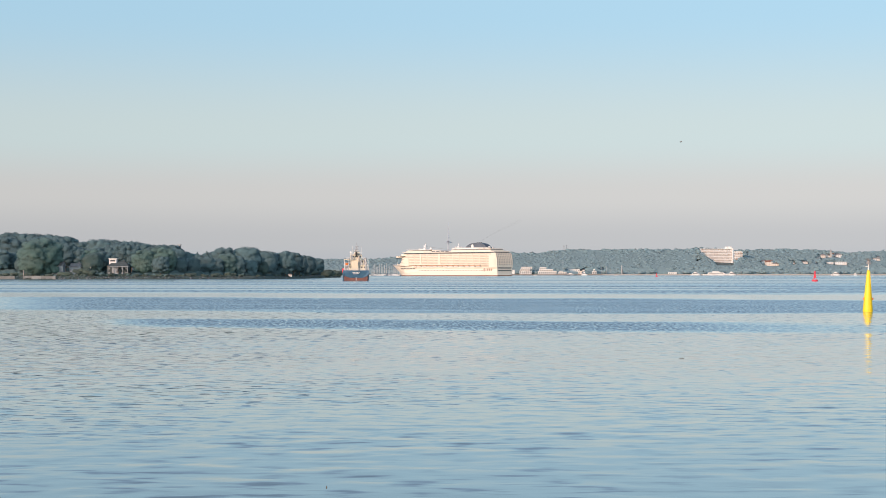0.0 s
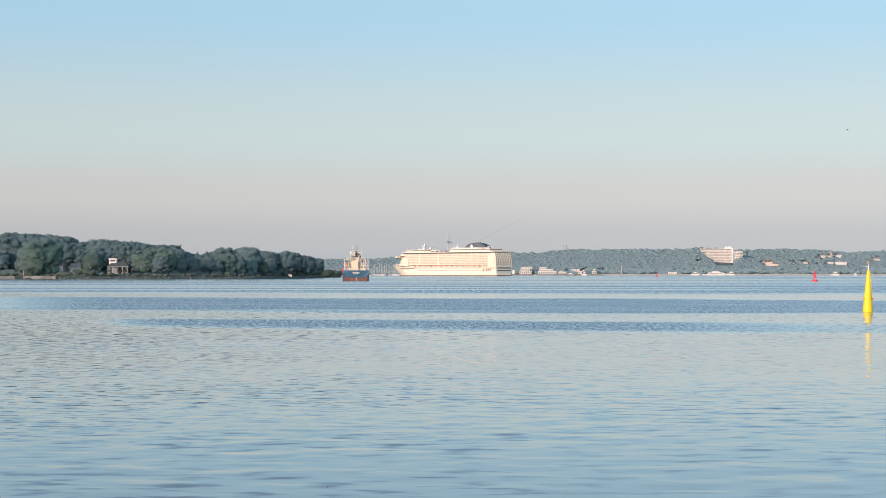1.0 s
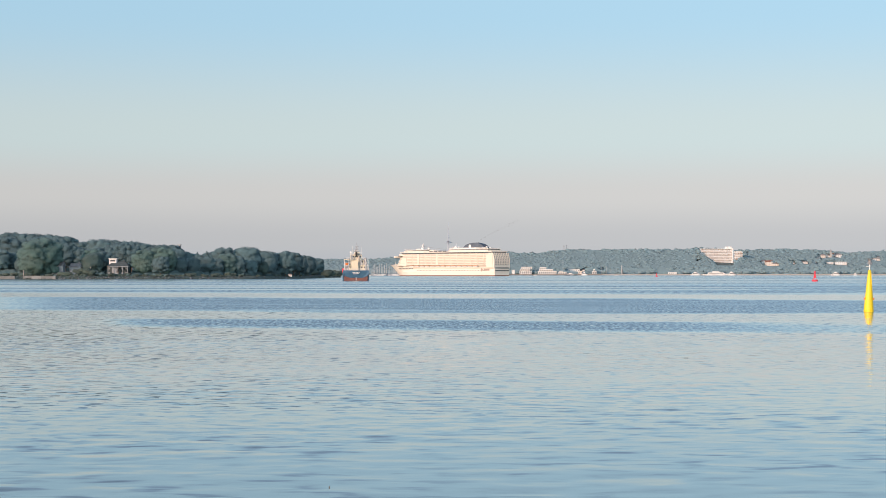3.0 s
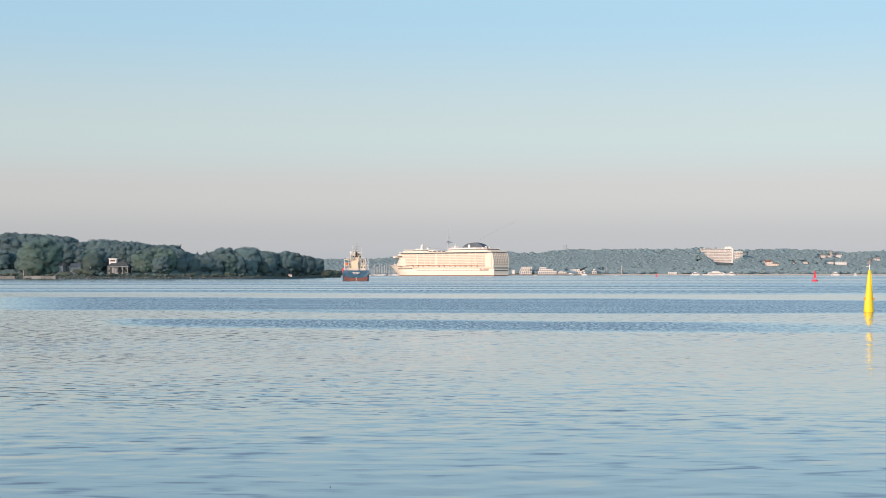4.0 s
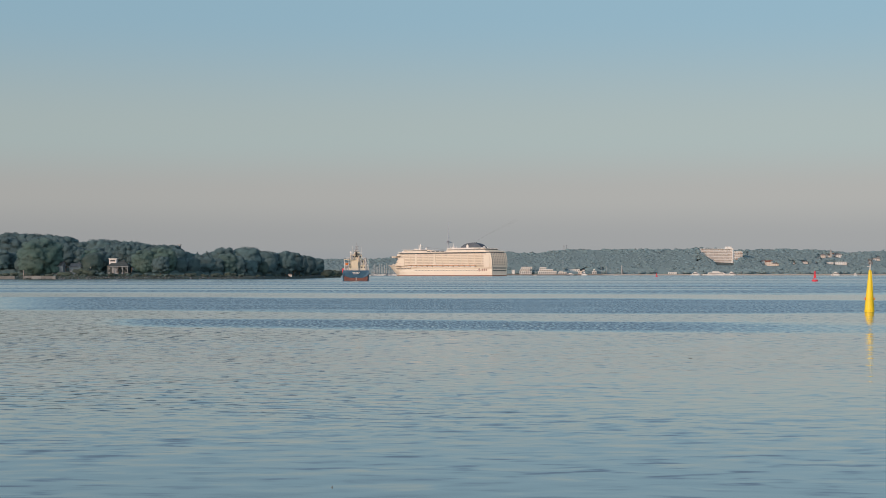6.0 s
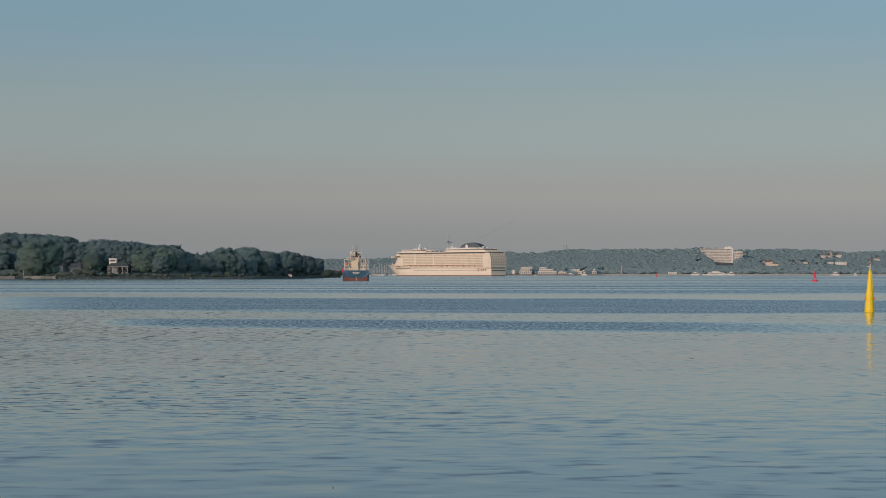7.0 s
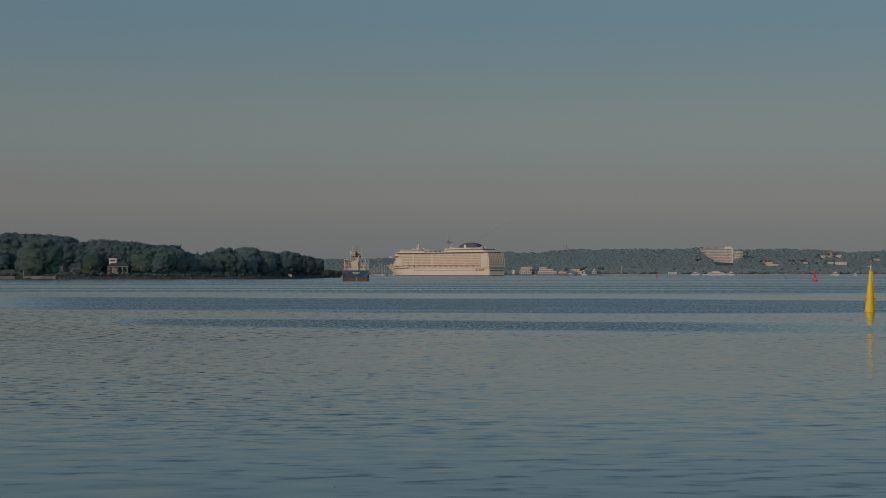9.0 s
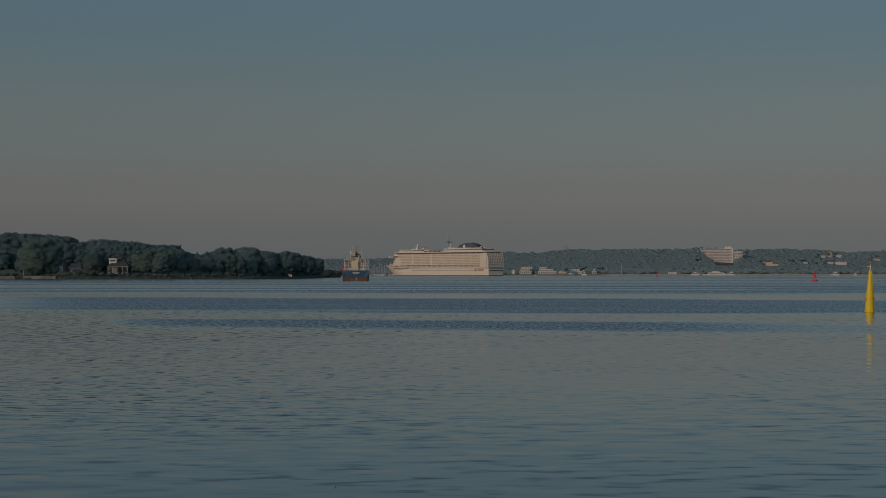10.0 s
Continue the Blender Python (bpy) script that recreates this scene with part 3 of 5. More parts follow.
def far_woods():
    rng = np.random.default_rng(8)
    unit, tri = unit_ball(1)
    verts, faces, outs, base = [], [], [], 0
    for k in range(4680):
        u = rng.uniform(550, 1620)
        back = 24 + 415 * rng.random() ** 0.9
        d = FAR_D + back
        r = rng.uniform(4.2, 7.2)
        h = rng.uniform(12.5, 15.5) + (rng.uniform(-1, 2.2) if back > 370 else 0) if back > 60 else rng.uniform(6, 11)
        if k >= 4600:    # tall trees before the hotel's lower floors
            u, back = (rng.uniform(1236, 1270), 236) if k % 3 else (rng.uniform(1299, 1320), 240)
            d, r = FAR_D + back, rng.uniform(4, 6)
            h = bz(lerp(HOTEL_LOW, u) + rng.uniform(1.0, 9), d) - far_ground(u, back)
        rise = SKY_ROW - (far_ground(u, back) + h - EYE) / d * F
        if any(u0 - 2 < u < u1 + 2 and back < bb + 6 and rise < low for u0, u1, low, bb in KEEP_CLEAR):
            continue
        if 1236 < u < 1318 and back < 262 and rise < lerp(HOTEL_LOW, u) - 0.5:
            continue
        mid = np.array([bx(u, d), d, far_ground(u, back) + h - r * 0.8])
        core = unit * [r * 1.25, r * 1.25, r * 0.62] * rng.uniform(0.93, 1.02, (len(unit), 1)) + mid
        v, f, out = leaf_cloud([(0, 0, 0, r), (rng.normal(0, r * 0.4), rng.normal(0, r * 0.4), rng.normal(0, r * 0.3), r * 0.7)], 60, 0.9, rng, 0.66)
        verts += [core, np.array(v) + mid]
        outs += [unit * 0.26, out * 0.4]
        faces += [tri + base, np.array(f) + base + len(unit)]
        base += len(unit) + len(v)
    # understorey that closes the gaps between the crowns
    us, backs = np.arange(550, 1625, 3.0), np.arange(28, 445, 12.0)
    sheet = []
    for u in us:
        for back in backs:
            d, z = FAR_D + back, far_ground(u, back)
            h = -1.0 + min(12.5, max(0.0, (back - 29) * 0.30)) + rng.uniform(-0.8, 0.8)
            for u0, u1, low, bb in KEEP_CLEAR:    # open ground at the houses, canopy below their view
                gap = max(u0 - u, u - u1, 0)
                if back < bb + 10 and gap < 8:
                    room = -1.0 if back > bb - 7 else max(-1.0, bz(low + 0.5, d) - z)
                    h = min(h, room + max(0.0, gap - 2) * 2.0)
            if 1232 < u < 1322 and back > 190 or u < 988 and back < 44:
                h = -1.5
            sheet.append((bx(u, d), d, z + h))
    grid = np.arange(len(sheet)).reshape(len(us), len(backs))
    a, b, c, e = grid[:-1, :-1].ravel(), grid[1:, :-1].ravel(), grid[1:, 1:].ravel(), grid[:-1, 1:].ravel()
    verts.append(np.array(sheet))
    faces += [np.stack([a, b, c], 1) + base, np.stack([a, c, e], 1) + base]
    outs.append(np.tile([0, -0.3, 0.3], (len(sheet), 1)))
    me = crown_mesh(np.concatenate(verts).tolist(), np.concatenate(faces).tolist(), np.concatenate(outs))
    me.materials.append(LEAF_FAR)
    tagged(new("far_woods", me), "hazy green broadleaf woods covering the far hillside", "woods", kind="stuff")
# ---- ships ----
def plate(outline, z0, z1, bm=None):
    """A slab from an (x, y) outline between two heights."""
    bm = bm or bmesh.new()
    a = [bm.verts.new((x, y, z0)) for x, y in outline]
    b = [bm.verts.new((x, y, z1)) for x, y in outline]
    bm.faces.new(a[::-1])
    bm.faces.new(b)
    for k in range(len(a)):
        j = (k + 1) % len(a)
        bm.faces.new((a[k], a[j], b[j], b[k]))
    return bm


def loft(stations):
    """A hull from stations: x offset per level and half breadth per level, lists of (x, half, z)."""
    bm = bmesh.new()
    rings = []
    for levels in stations:
        left = [bm.verts.new((x, h, z)) for x, h, z in levels]
        right = [bm.verts.new((x, -h, z)) for x, h, z in levels]
        rings.append(left[::-1] + right)
    for a, b in zip(rings, rings[1:]):
        for k in range(len(a) - 1):
            bm.faces.new((a[k], a[k + 1], b[k + 1], b[k]))
        bm.faces.new((a[-1], a[0], b[0], b[-1]))
    bm.faces.new(rings[0])
    bm.faces.new(rings[-1][::-1])
    return bm


def rounded(x0, x1, half, nose=8.0, steps=5):
    """Deck outline with a rounded forward end."""
    pts = [(x0, -half), (x1 - nose, -half)]
    for k in range(1, steps * 2):
        a = -math.pi / 2 + math.pi * k / (steps * 2)
        pts.append((x1 - nose + nose * math.cos(a), half * math.sin(a)))
    return pts + [(x1 - nose, half), (x0, half)]


def cruise_ship():
    s = thing("cruise_ship", "large white cruise ship with balcony decks and dark funnel", "cruise ship")
    rows = []
    for x, wl, deck, sheer, rake in ((-146, 14.0, 15.6, 14, 0), (-138, 15.6, 16, 14, 0), (-60, 16, 16, 14, 0), (40, 16, 16, 14, 0), (80, 15, 16, 14, 0),
                                     (98, 12.0, 15.6, 15, 2), (109, 8.0, 14.2, 17, 6), (117, 4.4, 11.4, 18.4, 13), (122, 1.6, 6.6, 19.2, 20), (124, 0.25, 0.9, 19.6, 23)):
        rows.append([(x, wl * 0.8, -2.0), (x, wl, 1.0), (x + rake * 0.25, wl * 0.6 + deck * 0.4, 7.0), (x + rake * 0.75, deck * 0.93, sheer - 2.5), (x + rake, deck, sheer)])
    hull = part("hull", loft(rows), HULL_WHITE, s)
    stripe = [[(x, w + 0.12, -1.0), (x, w + 0.12, 1.3)] for x, w in ((-146.2, 14.0), (-138, 15.65), (-60, 16.05), (40, 16.05), (80, 15.1), (98, 12.2), (109, 8.3), (117, 4.7), (122, 1.9), (124.4, 0.3))]
    part("boot_stripe", loft(stripe), ROOF_RED, hull, "dull red waterline stripe")
    # mooring openings and forward windows along the hull
    slot = box(-1.1, 1.1, -0.12, 0.12, -0.7, 0.7)
    first = part("hull_window", slot, SHIP_GLASS, hull, at=pose(66, 16.0, 12.4))
    for k in range(9):
        o = new("hull_window", first.data)
        o.parent, o.matrix_basis = hull, pose(70 + k * 4.2, 16.0 - 0.10 * max(0, k - 3) ** 1.3, 12.4)
    for k in range(46):
        o = new("porthole", first.data)
        o.parent = hull
        o.matrix_basis = pose(-128 + k * 4.0, 16.02, 9.2) @ Matrix.Diagonal((0.45, 1, 0.75, 1))
    # lower superstructure with the boat recess
    part("boat_deck_wall", plate(rounded(-142, 104, 13.4, 12), 14, 19.2), SHADE_DECK, s, "shaded wall behind the lifeboats")
    part("boat_deck", plate(rounded(-145, 116, 15.6, 14), 13.9, 14.6), HULL_WHITE, s)
    boat = loft([[(-5.6, 0.5, 0.6), (-5.6, 0.7, 1.6)], [(-4.4, 1.3, -0.4), (-4.6, 1.9, 1.3)], [(4.4, 1.3, -0.4), (4.6, 1.9, 1.3)], [(5.6, 0.5, 0.6), (5.8, 0.7, 1.6)]])
    cover = loft([[(-5.2, 0.8, 1.3), (-4.8, 0.5, 1.9)], [(-4, 1.85, 1.3), (-3.6, 1.2, 2.6)], [(4, 1.85, 1.3), (3.6, 1.2, 2.6)], [(5.2, 0.8, 1.3), (4.8, 0.5, 1.9)]])
    bm_boat = part("lifeboat", boat, WHITE, s, "white lifeboat with orange canopy", pose(-100, 15.2, 15.4))
    cov = part("canopy", cover, CANOPY, bm_boat, "orange canopy")
    for x in range(-86, 72, 14):
        o = new("lifeboat", bm_boat.data)
        o.parent, o.matrix_basis = s, pose(x, 15.2, 15.4)
        c = new("canopy", cov.data)
        c.parent = o
    # balcony decks
    z = 18.6
    for k in range(7):
        back, front = -142 + 0.5 * k, 118 - 1.8 * k - (6 if k > 4 else 0)
        deck = part("balcony_deck", plate(rounded(back, front, 16.0, 14), z, z + 1.35), HULL_WHITE, s)
        part("cabin_wall", plate(rounded(back + 1.4, front - 1.4, 14.7, 13), z + 1.35, z + 2.72), SHADE_DECK, deck, "shaded cabin doors and windows")
        z += 2.72
        for side in (-1, 1):
            for x in np.arange(back + 20, front - 20, 17.0):
                part("balcony_divider", box(x, x + 0.7, min(14.6 * side, 15.9 * side), max(14.6 * side, 15.9 * side), z - 1.4, z), HULL_WHITE, deck)
    for x in (48, -2):
        part("lift_shaft", box(x, x + 4.2, 15.2, 16.12, 18.6, z), HULL_WHITE, s, "plain white panel between balconies")
    # smooth white quarter aft without balconies, as on the real side
    part("quarter_panel", box(-142, -127, 15.6, 16.15, 14.5, 34.5), HULL_WHITE, s)
    part("quarter_panel", box(-142, -127, -16.15, -15.6, 14.5, 34.5), HULL_WHITE, s)
    # dark glazed promenade and sun decks: z is now about 37.6
    prom = part("promenade_glass", plate(rounded(-138, 106, 15.2, 12), z, z + 1.9), SHIP_GLASS, s, "dark glazed promenade band")
    part("promenade_roof", plate(rounded(-140, 110, 16.0, 13), z + 1.9, z + 3.0), HULL_WHITE, s)
    part("sun_deck", plate(rounded(24, 101, 13, 10), z + 3.0, z + 5.2), HULL_WHITE, s)
    part("sun_deck_glass", plate(rounded(30, 95, 12.2, 9), z + 5.2, z + 6.3), SHIP_GLASS, s)
    part("sun_deck_roof", plate(rounded(28, 97, 12.8, 9), z + 6.3, z + 6.9), HULL_WHITE, s)
    # sloping slide shelter down to the pool deck
    part("sloping_roof", extrude([(-30, z + 3), (28, z + 3), (28, z + 6.9), (-8, z + 4.2)], -10, 10), HULL_WHITE, s)
    part("aft_deckhouse", plate(rounded(-128, -22, 13, 6), z + 3.0, z + 5.6), HULL_WHITE, s)
    part("aft_deckhouse_glass", plate(rounded(-126, -26, 12.4, 6), z + 5.6, z + 6.8), SHIP_GLASS, s)
    part("aft_deckhouse_roof", plate(rounded(-128, -24, 13, 6), z + 6.8, z + 7.5), HULL_WHITE, s)
    part("aft_upper_house", plate(rounded(-104, -30, 9, 5), z + 7.5, z + 9.6), WHITE, s)
    # rails, cranes and shelters along the top decks
    for x0, x1, half, h in ((-134, 104, 15.6, z + 3.0), (-126, -26, 12.6, z + 7.5), (30, 95, 12.4, z + 6.9)):
        rail = bmesh.new()
        for y in (-half, half):
            for x in np.arange(x0, x1, 6.0):
                rod((x, y, h - 0.1), (x, y, h + 1.2), 0.12, None, 4, rail)
            rod((x0, y, h + 1.2), (x1, y, h + 1.2), 0.14, None, 4, rail)
        part("deck_rail", rail, WHITE, s, "white deck railing")
    for x in (-118, -96, -34, 34, 88):
        part("deck_locker", box(x, x + 5.5, 7.5, 11.5, z + 2.9 if x > 0 else z + 7.4, z + 5.0 if x > 0 else z + 9.6, 0.2), WHITE, s)
    for x in (-20, -8, 4, 16):
        part("pool_screen", box(x, x + 8, 12.4, 12.8, z + 2.9, z + 5.0, 0.05), SHIP_GLASS, s, "tinted wind screen")
    part("aft_mast", lathe([(0.9, z + 9.5), (0.5, z + 14), (0.3, z + 17.5)], 8, None, Matrix.Translation((-30, 0, 0))), WHITE, s)
    for x in np.arange(-120, -96, 6.0):
        shade = part("sun_shade", box(x, x + 4.2, 8.6, 12.6, z + 9.2, z + 9.5, 0.05), WHITE, s)
        for dx in (0.3, 3.9):
            part("shade_post", rod((x + dx, 12.3, z + 7.4), (x + dx, 12.3, z + 9.3), 0.15, None, 5), WHITE, shade)
    for x in np.arange(-44, -26, 5.0):
        part("vent_cowl", lathe([(0.9, z + 9.5), (0.9, z + 10.6), (1.3, z + 11.2), (0.6, z + 11.9)], 8, None, Matrix.Translation((x, 5.5, 0))), WHITE, s)
    for x in np.arange(74, 94, 6.0):
        part("deck_light", rod((x, 11.5, z + 6.8), (x, 11.5, z + 9.8), 0.2, 0.12, 5), WHITE, s)
    part("stay", rod((57.5, 0, z + 13.5), (-8, 0, z + 6.6), 0.22, None, 4), GREY, s, "thin grey rigging stay")
    # bridge with its wings
    bridge = part("bridge", plate([(106, -15), (116, -13), (121, -8), (122.5, 0), (121, 8), (116, 13), (106, 15)], 31.0, 34.4), HULL_WHITE, s)
    part("bridge_windows", plate([(106, -15.3), (116.6, -13.2), (121.6, -8.2), (123, 0), (121.6, 8.2), (116.6, 13.2), (106, 15.3)], 32.3, 33.7), SHIP_GLASS, bridge)
    for side in (-1, 1):
        part("bridge_wing", box(107, 111.5, min(14 * side, 20.5 * side), max(14 * side, 20.5 * side), 31.2, 34.2, 0.4), HULL_WHITE, bridge)
    # stepped rounded front above the foredeck
    for k in range(5):
        zz, front = 16.6 + 2.88 * k, 121 - 2.2 * k
        tier = part("front_tier", plate(rounded(84, front, 15.2, 20, 7), zz, zz + 1.75), HULL_WHITE, s)
        part("front_windows", plate(rounded(84, front - 0.7, 14.7, 19.5, 7), zz + 1.75, zz + 2.88), SHADE_DECK, tier, "shaded forward windows")
    part("foredeck", plate(rounded(100, 140, 9.5, 30, 8), 17.6, 18.2), CONCRETE, s, "grey foredeck")
    for x in (126, 131):
        winch = part("windlass", rod((x, -2.6, 18.9), (x, 2.6, 18.9), 0.8, None, 8), GREY, s)
        part("winch_bed", box(x - 1.2, x + 1.2, -2.8, 2.8, 18.1, 18.6, 0.1), GREY, winch)
    part("bow_mast", rod((136, 0, 18.4), (136, 0, 25.0), 0.35, 0.15, 6), WHITE, s)
    part("upper_front", plate(rounded(70, 112, 14, 8), 34.4, z), HULL_WHITE, s)
    part("breakwater", extrude([(122, 18.0), (130, 18.8), (128, 20.0), (122, 20.0)], -7, 7), HULL_WHITE, s)
    # funnel
    crown = [(-113, z + 7.5), (-49, z + 7.5)] + [(-81 + 27 * math.cos(a), z + 7.5 + 10.2 * math.sin(a)) for a in np.linspace(0.25, 2.89, 12)]
    fun = part("funnel", extrude(crown, -5.0, 5.0), NAVY, s, "navy blue domed funnel")
    for x in (-88, -83, -78):
        part("exhaust_pipe", rod((x, 0, z + 15.8), (x - 0.6, 0, z + 18.4), 0.7, 0.6, 8), SOOT, fun)
    part("funnel_emblem", extrude([(-72 + 3.0 * math.cos(a), z + 11.6 + 3.4 * math.sin(a)) for a in np.linspace(0, 6.283, 13)[:-1]], 4.95, 5.2), WHITE, fun, "pale round emblem")
    for j in range(6):
        part("fin", box(-104 + j * 2.2, -103.2 + j * 2.2, -4.8, 4.8, z + 7.5, z + 11.5 + j * 0.5, 0.1), STEEL, fun)
    # signal mast, radar and domes
    mast = part("mast", lathe([(3.4, 0), (2.3, 4.0), (1.1, 9.5), (0.5, 11.5)], 8, None, Matrix.Translation((60, 0, z + 6.9)) @ Matrix.Rotation(-0.18, 4, "Y")), WHITE, s)
    part("mast_arm", box(57.4, 58.8, -4.8, 4.8, z + 12.0, z + 12.9, 0.1), WHITE, mast)
    part("mast_house", box(60, 70, -5, 5, z + 6.8, z + 9.4, 0.3), WHITE, mast)
    part("radar", box(59, 61.4, -3, 3, z + 14.3, z + 14.9, 0.1), WHITE, mast)
    part("mast_brace", rod((66, 0, z + 6.9), (59.6, 0, z + 13.2), 0.8, 0.4, 6), WHITE, mast)
    for x, y, h, r in ((36, 5, 9.2, 2.2), (-38, 6, 10.6, 2.2), (-116, 6, 9.6, 2.3), (-112, -4, 9.0, 1.6), (70, 4, 8.4, 1.3)):
        dome = part("radome", ball(r, (x, y, z + h)), WHITE, s, smooth=True)
        part("pedestal", rod((x, y, z + 3), (x, y, z + h - r * 0.6), r * 0.5, r * 0.4, 8), WHITE, dome)
    # stern: stepped terraces with dark openings
    stern_window = box(-0.15, 0.15, -1.35, 1.35, -0.85, 0.85)
    first = None
    shape = box(-0.9, 0.9, -0.3, 0.3, -0.85, 0.85)
    pillar = bpy.data.meshes.new("stern_pillar")
    shape.to_mesh(pillar)
    shape.free()
    pillar.materials.append(HULL_WHITE)
    for k in range(8):
        zz = 18.4 + k * 2.6
        xs = -146.4 + max(0, k - 3) * 0.8
        part("stern_terrace", box(xs, xs + 12, -15.6, 15.6, zz - 1.25, zz - 0.1, 0.15), HULL_WHITE, s)
        part("stern_block", box(xs + 1.6, xs + 12, -15.2, 15.2, zz - 0.1, zz + 1.5), HULL_WHITE, s)
        for j in range(9):
            if first is None:
                first = part("stern_window", stern_window, STERN_SHADE, s, at=pose(xs + 1.5, -13.4 + j * 3.35, zz + 0.7))
            else:
                o = new("stern_window", first.data)
                o.parent, o.matrix_basis = s, pose(xs + 1.5, -13.4 + j * 3.35, zz + 0.7)
        for j in range(10):
            o = new("stern_pillar", pillar)
            o.parent, o.matrix_basis = s, pose(xs + 0.9, -15.1 + j * 3.35, zz + 0.7)
    part("stern_plate", box(-146.3, -134, -15.6, 15.6, 13.9, 17.1, 0.2), HULL_WHITE, s)
    for zz in (8.6, 13.0):
        part("mooring_slot", box(-146.5, -145.5, -13.2, 13.2, zz - 0.75, zz + 0.75, 0.1), SHIP_GLASS, hull)
    # emblem and plain lettering bars on the quarter
    part("hull_emblem", extrude([(-116, 6.8), (-113.4, 10), (-116, 13.2), (-118.6, 10)], 16.1, 16.22), EMBLEM, hull, "muted round emblem")
    for x, w in ((-124, 3.2), (-129, 3.0), (-133.6, 2.6)):
        part("letter_bar", box(x - w / 2, x + w / 2, 16.1, 16.2, 8.0, 12.0), EMBLEM, hull, "faded lettering block")
    return s


def cargo_ship():
    d = 757
    s = thing("cargo_ship", "small coaster with blue hull and cream deckhouse, seen astern", "cargo ship", pose(bx(630.3, d), d, 0, 0, 0, 93.6))
    st = []
    for x, f in ((0, 0.97), (2.5, 1.0), (9, 1.0), (30, 1.0), (66, 1.0), (78, 0.8), (84, 0.45), (88, 0.05)):
        b = 6.1 * f
        top = 4.7 + (1.8 if x > 70 else 0)
        if x > 5:
            st.append([(x, b * 0.90, -1.2), (x, b * 0.97, 0.0), (x, b * 0.99, 0.8), (x, b, 1.8), (x, b, 3.5), (x, b, top)])
        else:    # the counter tucks up in a round transom
            lift = 0.9 if x == 0 else 0
            st.append([(x + lift, b * 0.22, 1.15), (x + lift * 0.8, b * 0.52, 1.35), (x + lift * 0.5, b * 0.78, 1.85), (x + lift * 0.2, b * 0.93, 2.6), (x, b * 0.99, 3.5), (x, b, top)])
    hull = part("hull", loft(st), BLUE_HULL, s, "faded blue topsides")
    low = []
    for x, f in ((0.8, 0.9), (3, 0.95), (8.5, 0.97), (12, 0.9)):
        low.append([(x, 5.4 * f, -1.5), (x, 5.7 * f, 0.3), (x, 5.85 * f, 1.3), (x, 5.6 * f, 2.1)])
    part("bottom", loft(low), RED_HULL, hull, "rust-red antifouling below the waterline")
    for k, (w, z) in enumerate(((3.4, 3.75), (2.6, 3.15))):
        for j in range(5):
            y = -w / 2 + w * (j + 0.5) / 5
            part("letter_bar", box(-0.06, 0.02, y - w * 0.075, y + w * 0.075, z - 0.17, z + 0.17), WHITE, hull, "white lettering block")
    part("draught_mark", box(0.55, 0.75, -0.14, 0.14, 0.1, 1.6), WHITE, hull, "pale draught scale")
    rail = bmesh.new()
    for y in np.linspace(-5.9, 5.9, 13):
        rod((0.3, y, 4.6), (0.3, y, 5.7), 0.05, None, 5, rail)
    for z in (5.2, 5.7):
        rod((0.3, -5.9, z), (0.3, 5.9, z), 0.045, None, 5, rail)
    part("stern_rail", rail, WHITE, s, "white stern railing")
    # deckhouse tiers
    house = part("deckhouse", box(3.5, 14, -4.9, 3.2, 4.6, 7.2, 0.08), CREAM, s)
    part("upper_house", box(4.2, 13.5, -3.6, 2.7, 7.2, 9.5, 0.08), CREAM, house)
    part("deck_edge", box(3.2, 14.2, -5.3, 5.2, 7.12, 7.3, 0.03), WHITE, house)
    part("deck_edge", box(3.8, 13.8, -4.6, 4.4, 9.45, 9.62, 0.03), WHITE, house)
    bridge = part("wheelhouse", box(5.0, 12.5, -2.6, 2.5, 9.6, 12.0, 0.1), CREAM, s)
    part("wheelhouse_roof", box(4.6, 13.0, -3.0, 2.9, 12.0, 12.2, 0.04), WHITE, bridge)
    pane = box(-0.05, 0.05, -0.32, 0.32, -0.35, 0.35)
    first = None
    for x, y, z in [(4.97, y, 11.0) for y in (-1.9, -0.9, 0.2, 1.2, 2.0)] + [(4.17, y, 8.5) for y in (-2.9, -1.4, 0.4, 1.8)] + [(3.47, y, 6.1) for y in (-4.0, -2.6, -0.9, 0.6, 2.2)]:
        if first is None:
            first = part("window", pane, DARK_GLASS, house, at=pose(x, y, z))
        else:
            o = new("window", first.data)
            o.parent, o.matrix_basis = house, pose(x, y, z)
    part("door", box(3.4, 3.5, -1.85, -1.15, 4.7, 6.6), DARK_GLASS, house, "dark open doorway")
    # solid strip in the recess tone, drawn for a dark upright gap
    part("gap_strip", box(3.2, 4.4, -1.55, -0.95, 4.7, 11.4), SHADE_DECK, house, "gap in the deckhouse, its shade put into the colour")
    part("casing", box(2.2, 4.5, -1.0, 2.3, 4.6, 8.9, 0.1), CREAM, s, "cream engine casing")
    part("funnel", box(3.0, 5.2, -0.5, 0.3, 11.0, 13.2, 0.2), SOOT, s, "black funnel")
    # lifeboat on its ramp to port, crane and vents to starboard
    ramp = part("boat_ramp", box(0.8, 8, 3.2, 5.4, 6.6, 6.9, 0.03), WHITE, s)
    part("rescue_boat", loft([[(1.2, 0.3, 7.4), (1.2, 0.5, 8.0)], [(2.4, 0.95, 6.9), (2.4, 1.0, 8.5)], [(6.4, 0.95, 6.9), (6.4, 1.0, 8.5)], [(7.6, 0.25, 7.5), (7.6, 0.4, 8.1)]]), ORANGE, s,
         "orange enclosed lifeboat", pose(0.6, 4.2, 2.0) @ Matrix.Scale(0.72, 4))
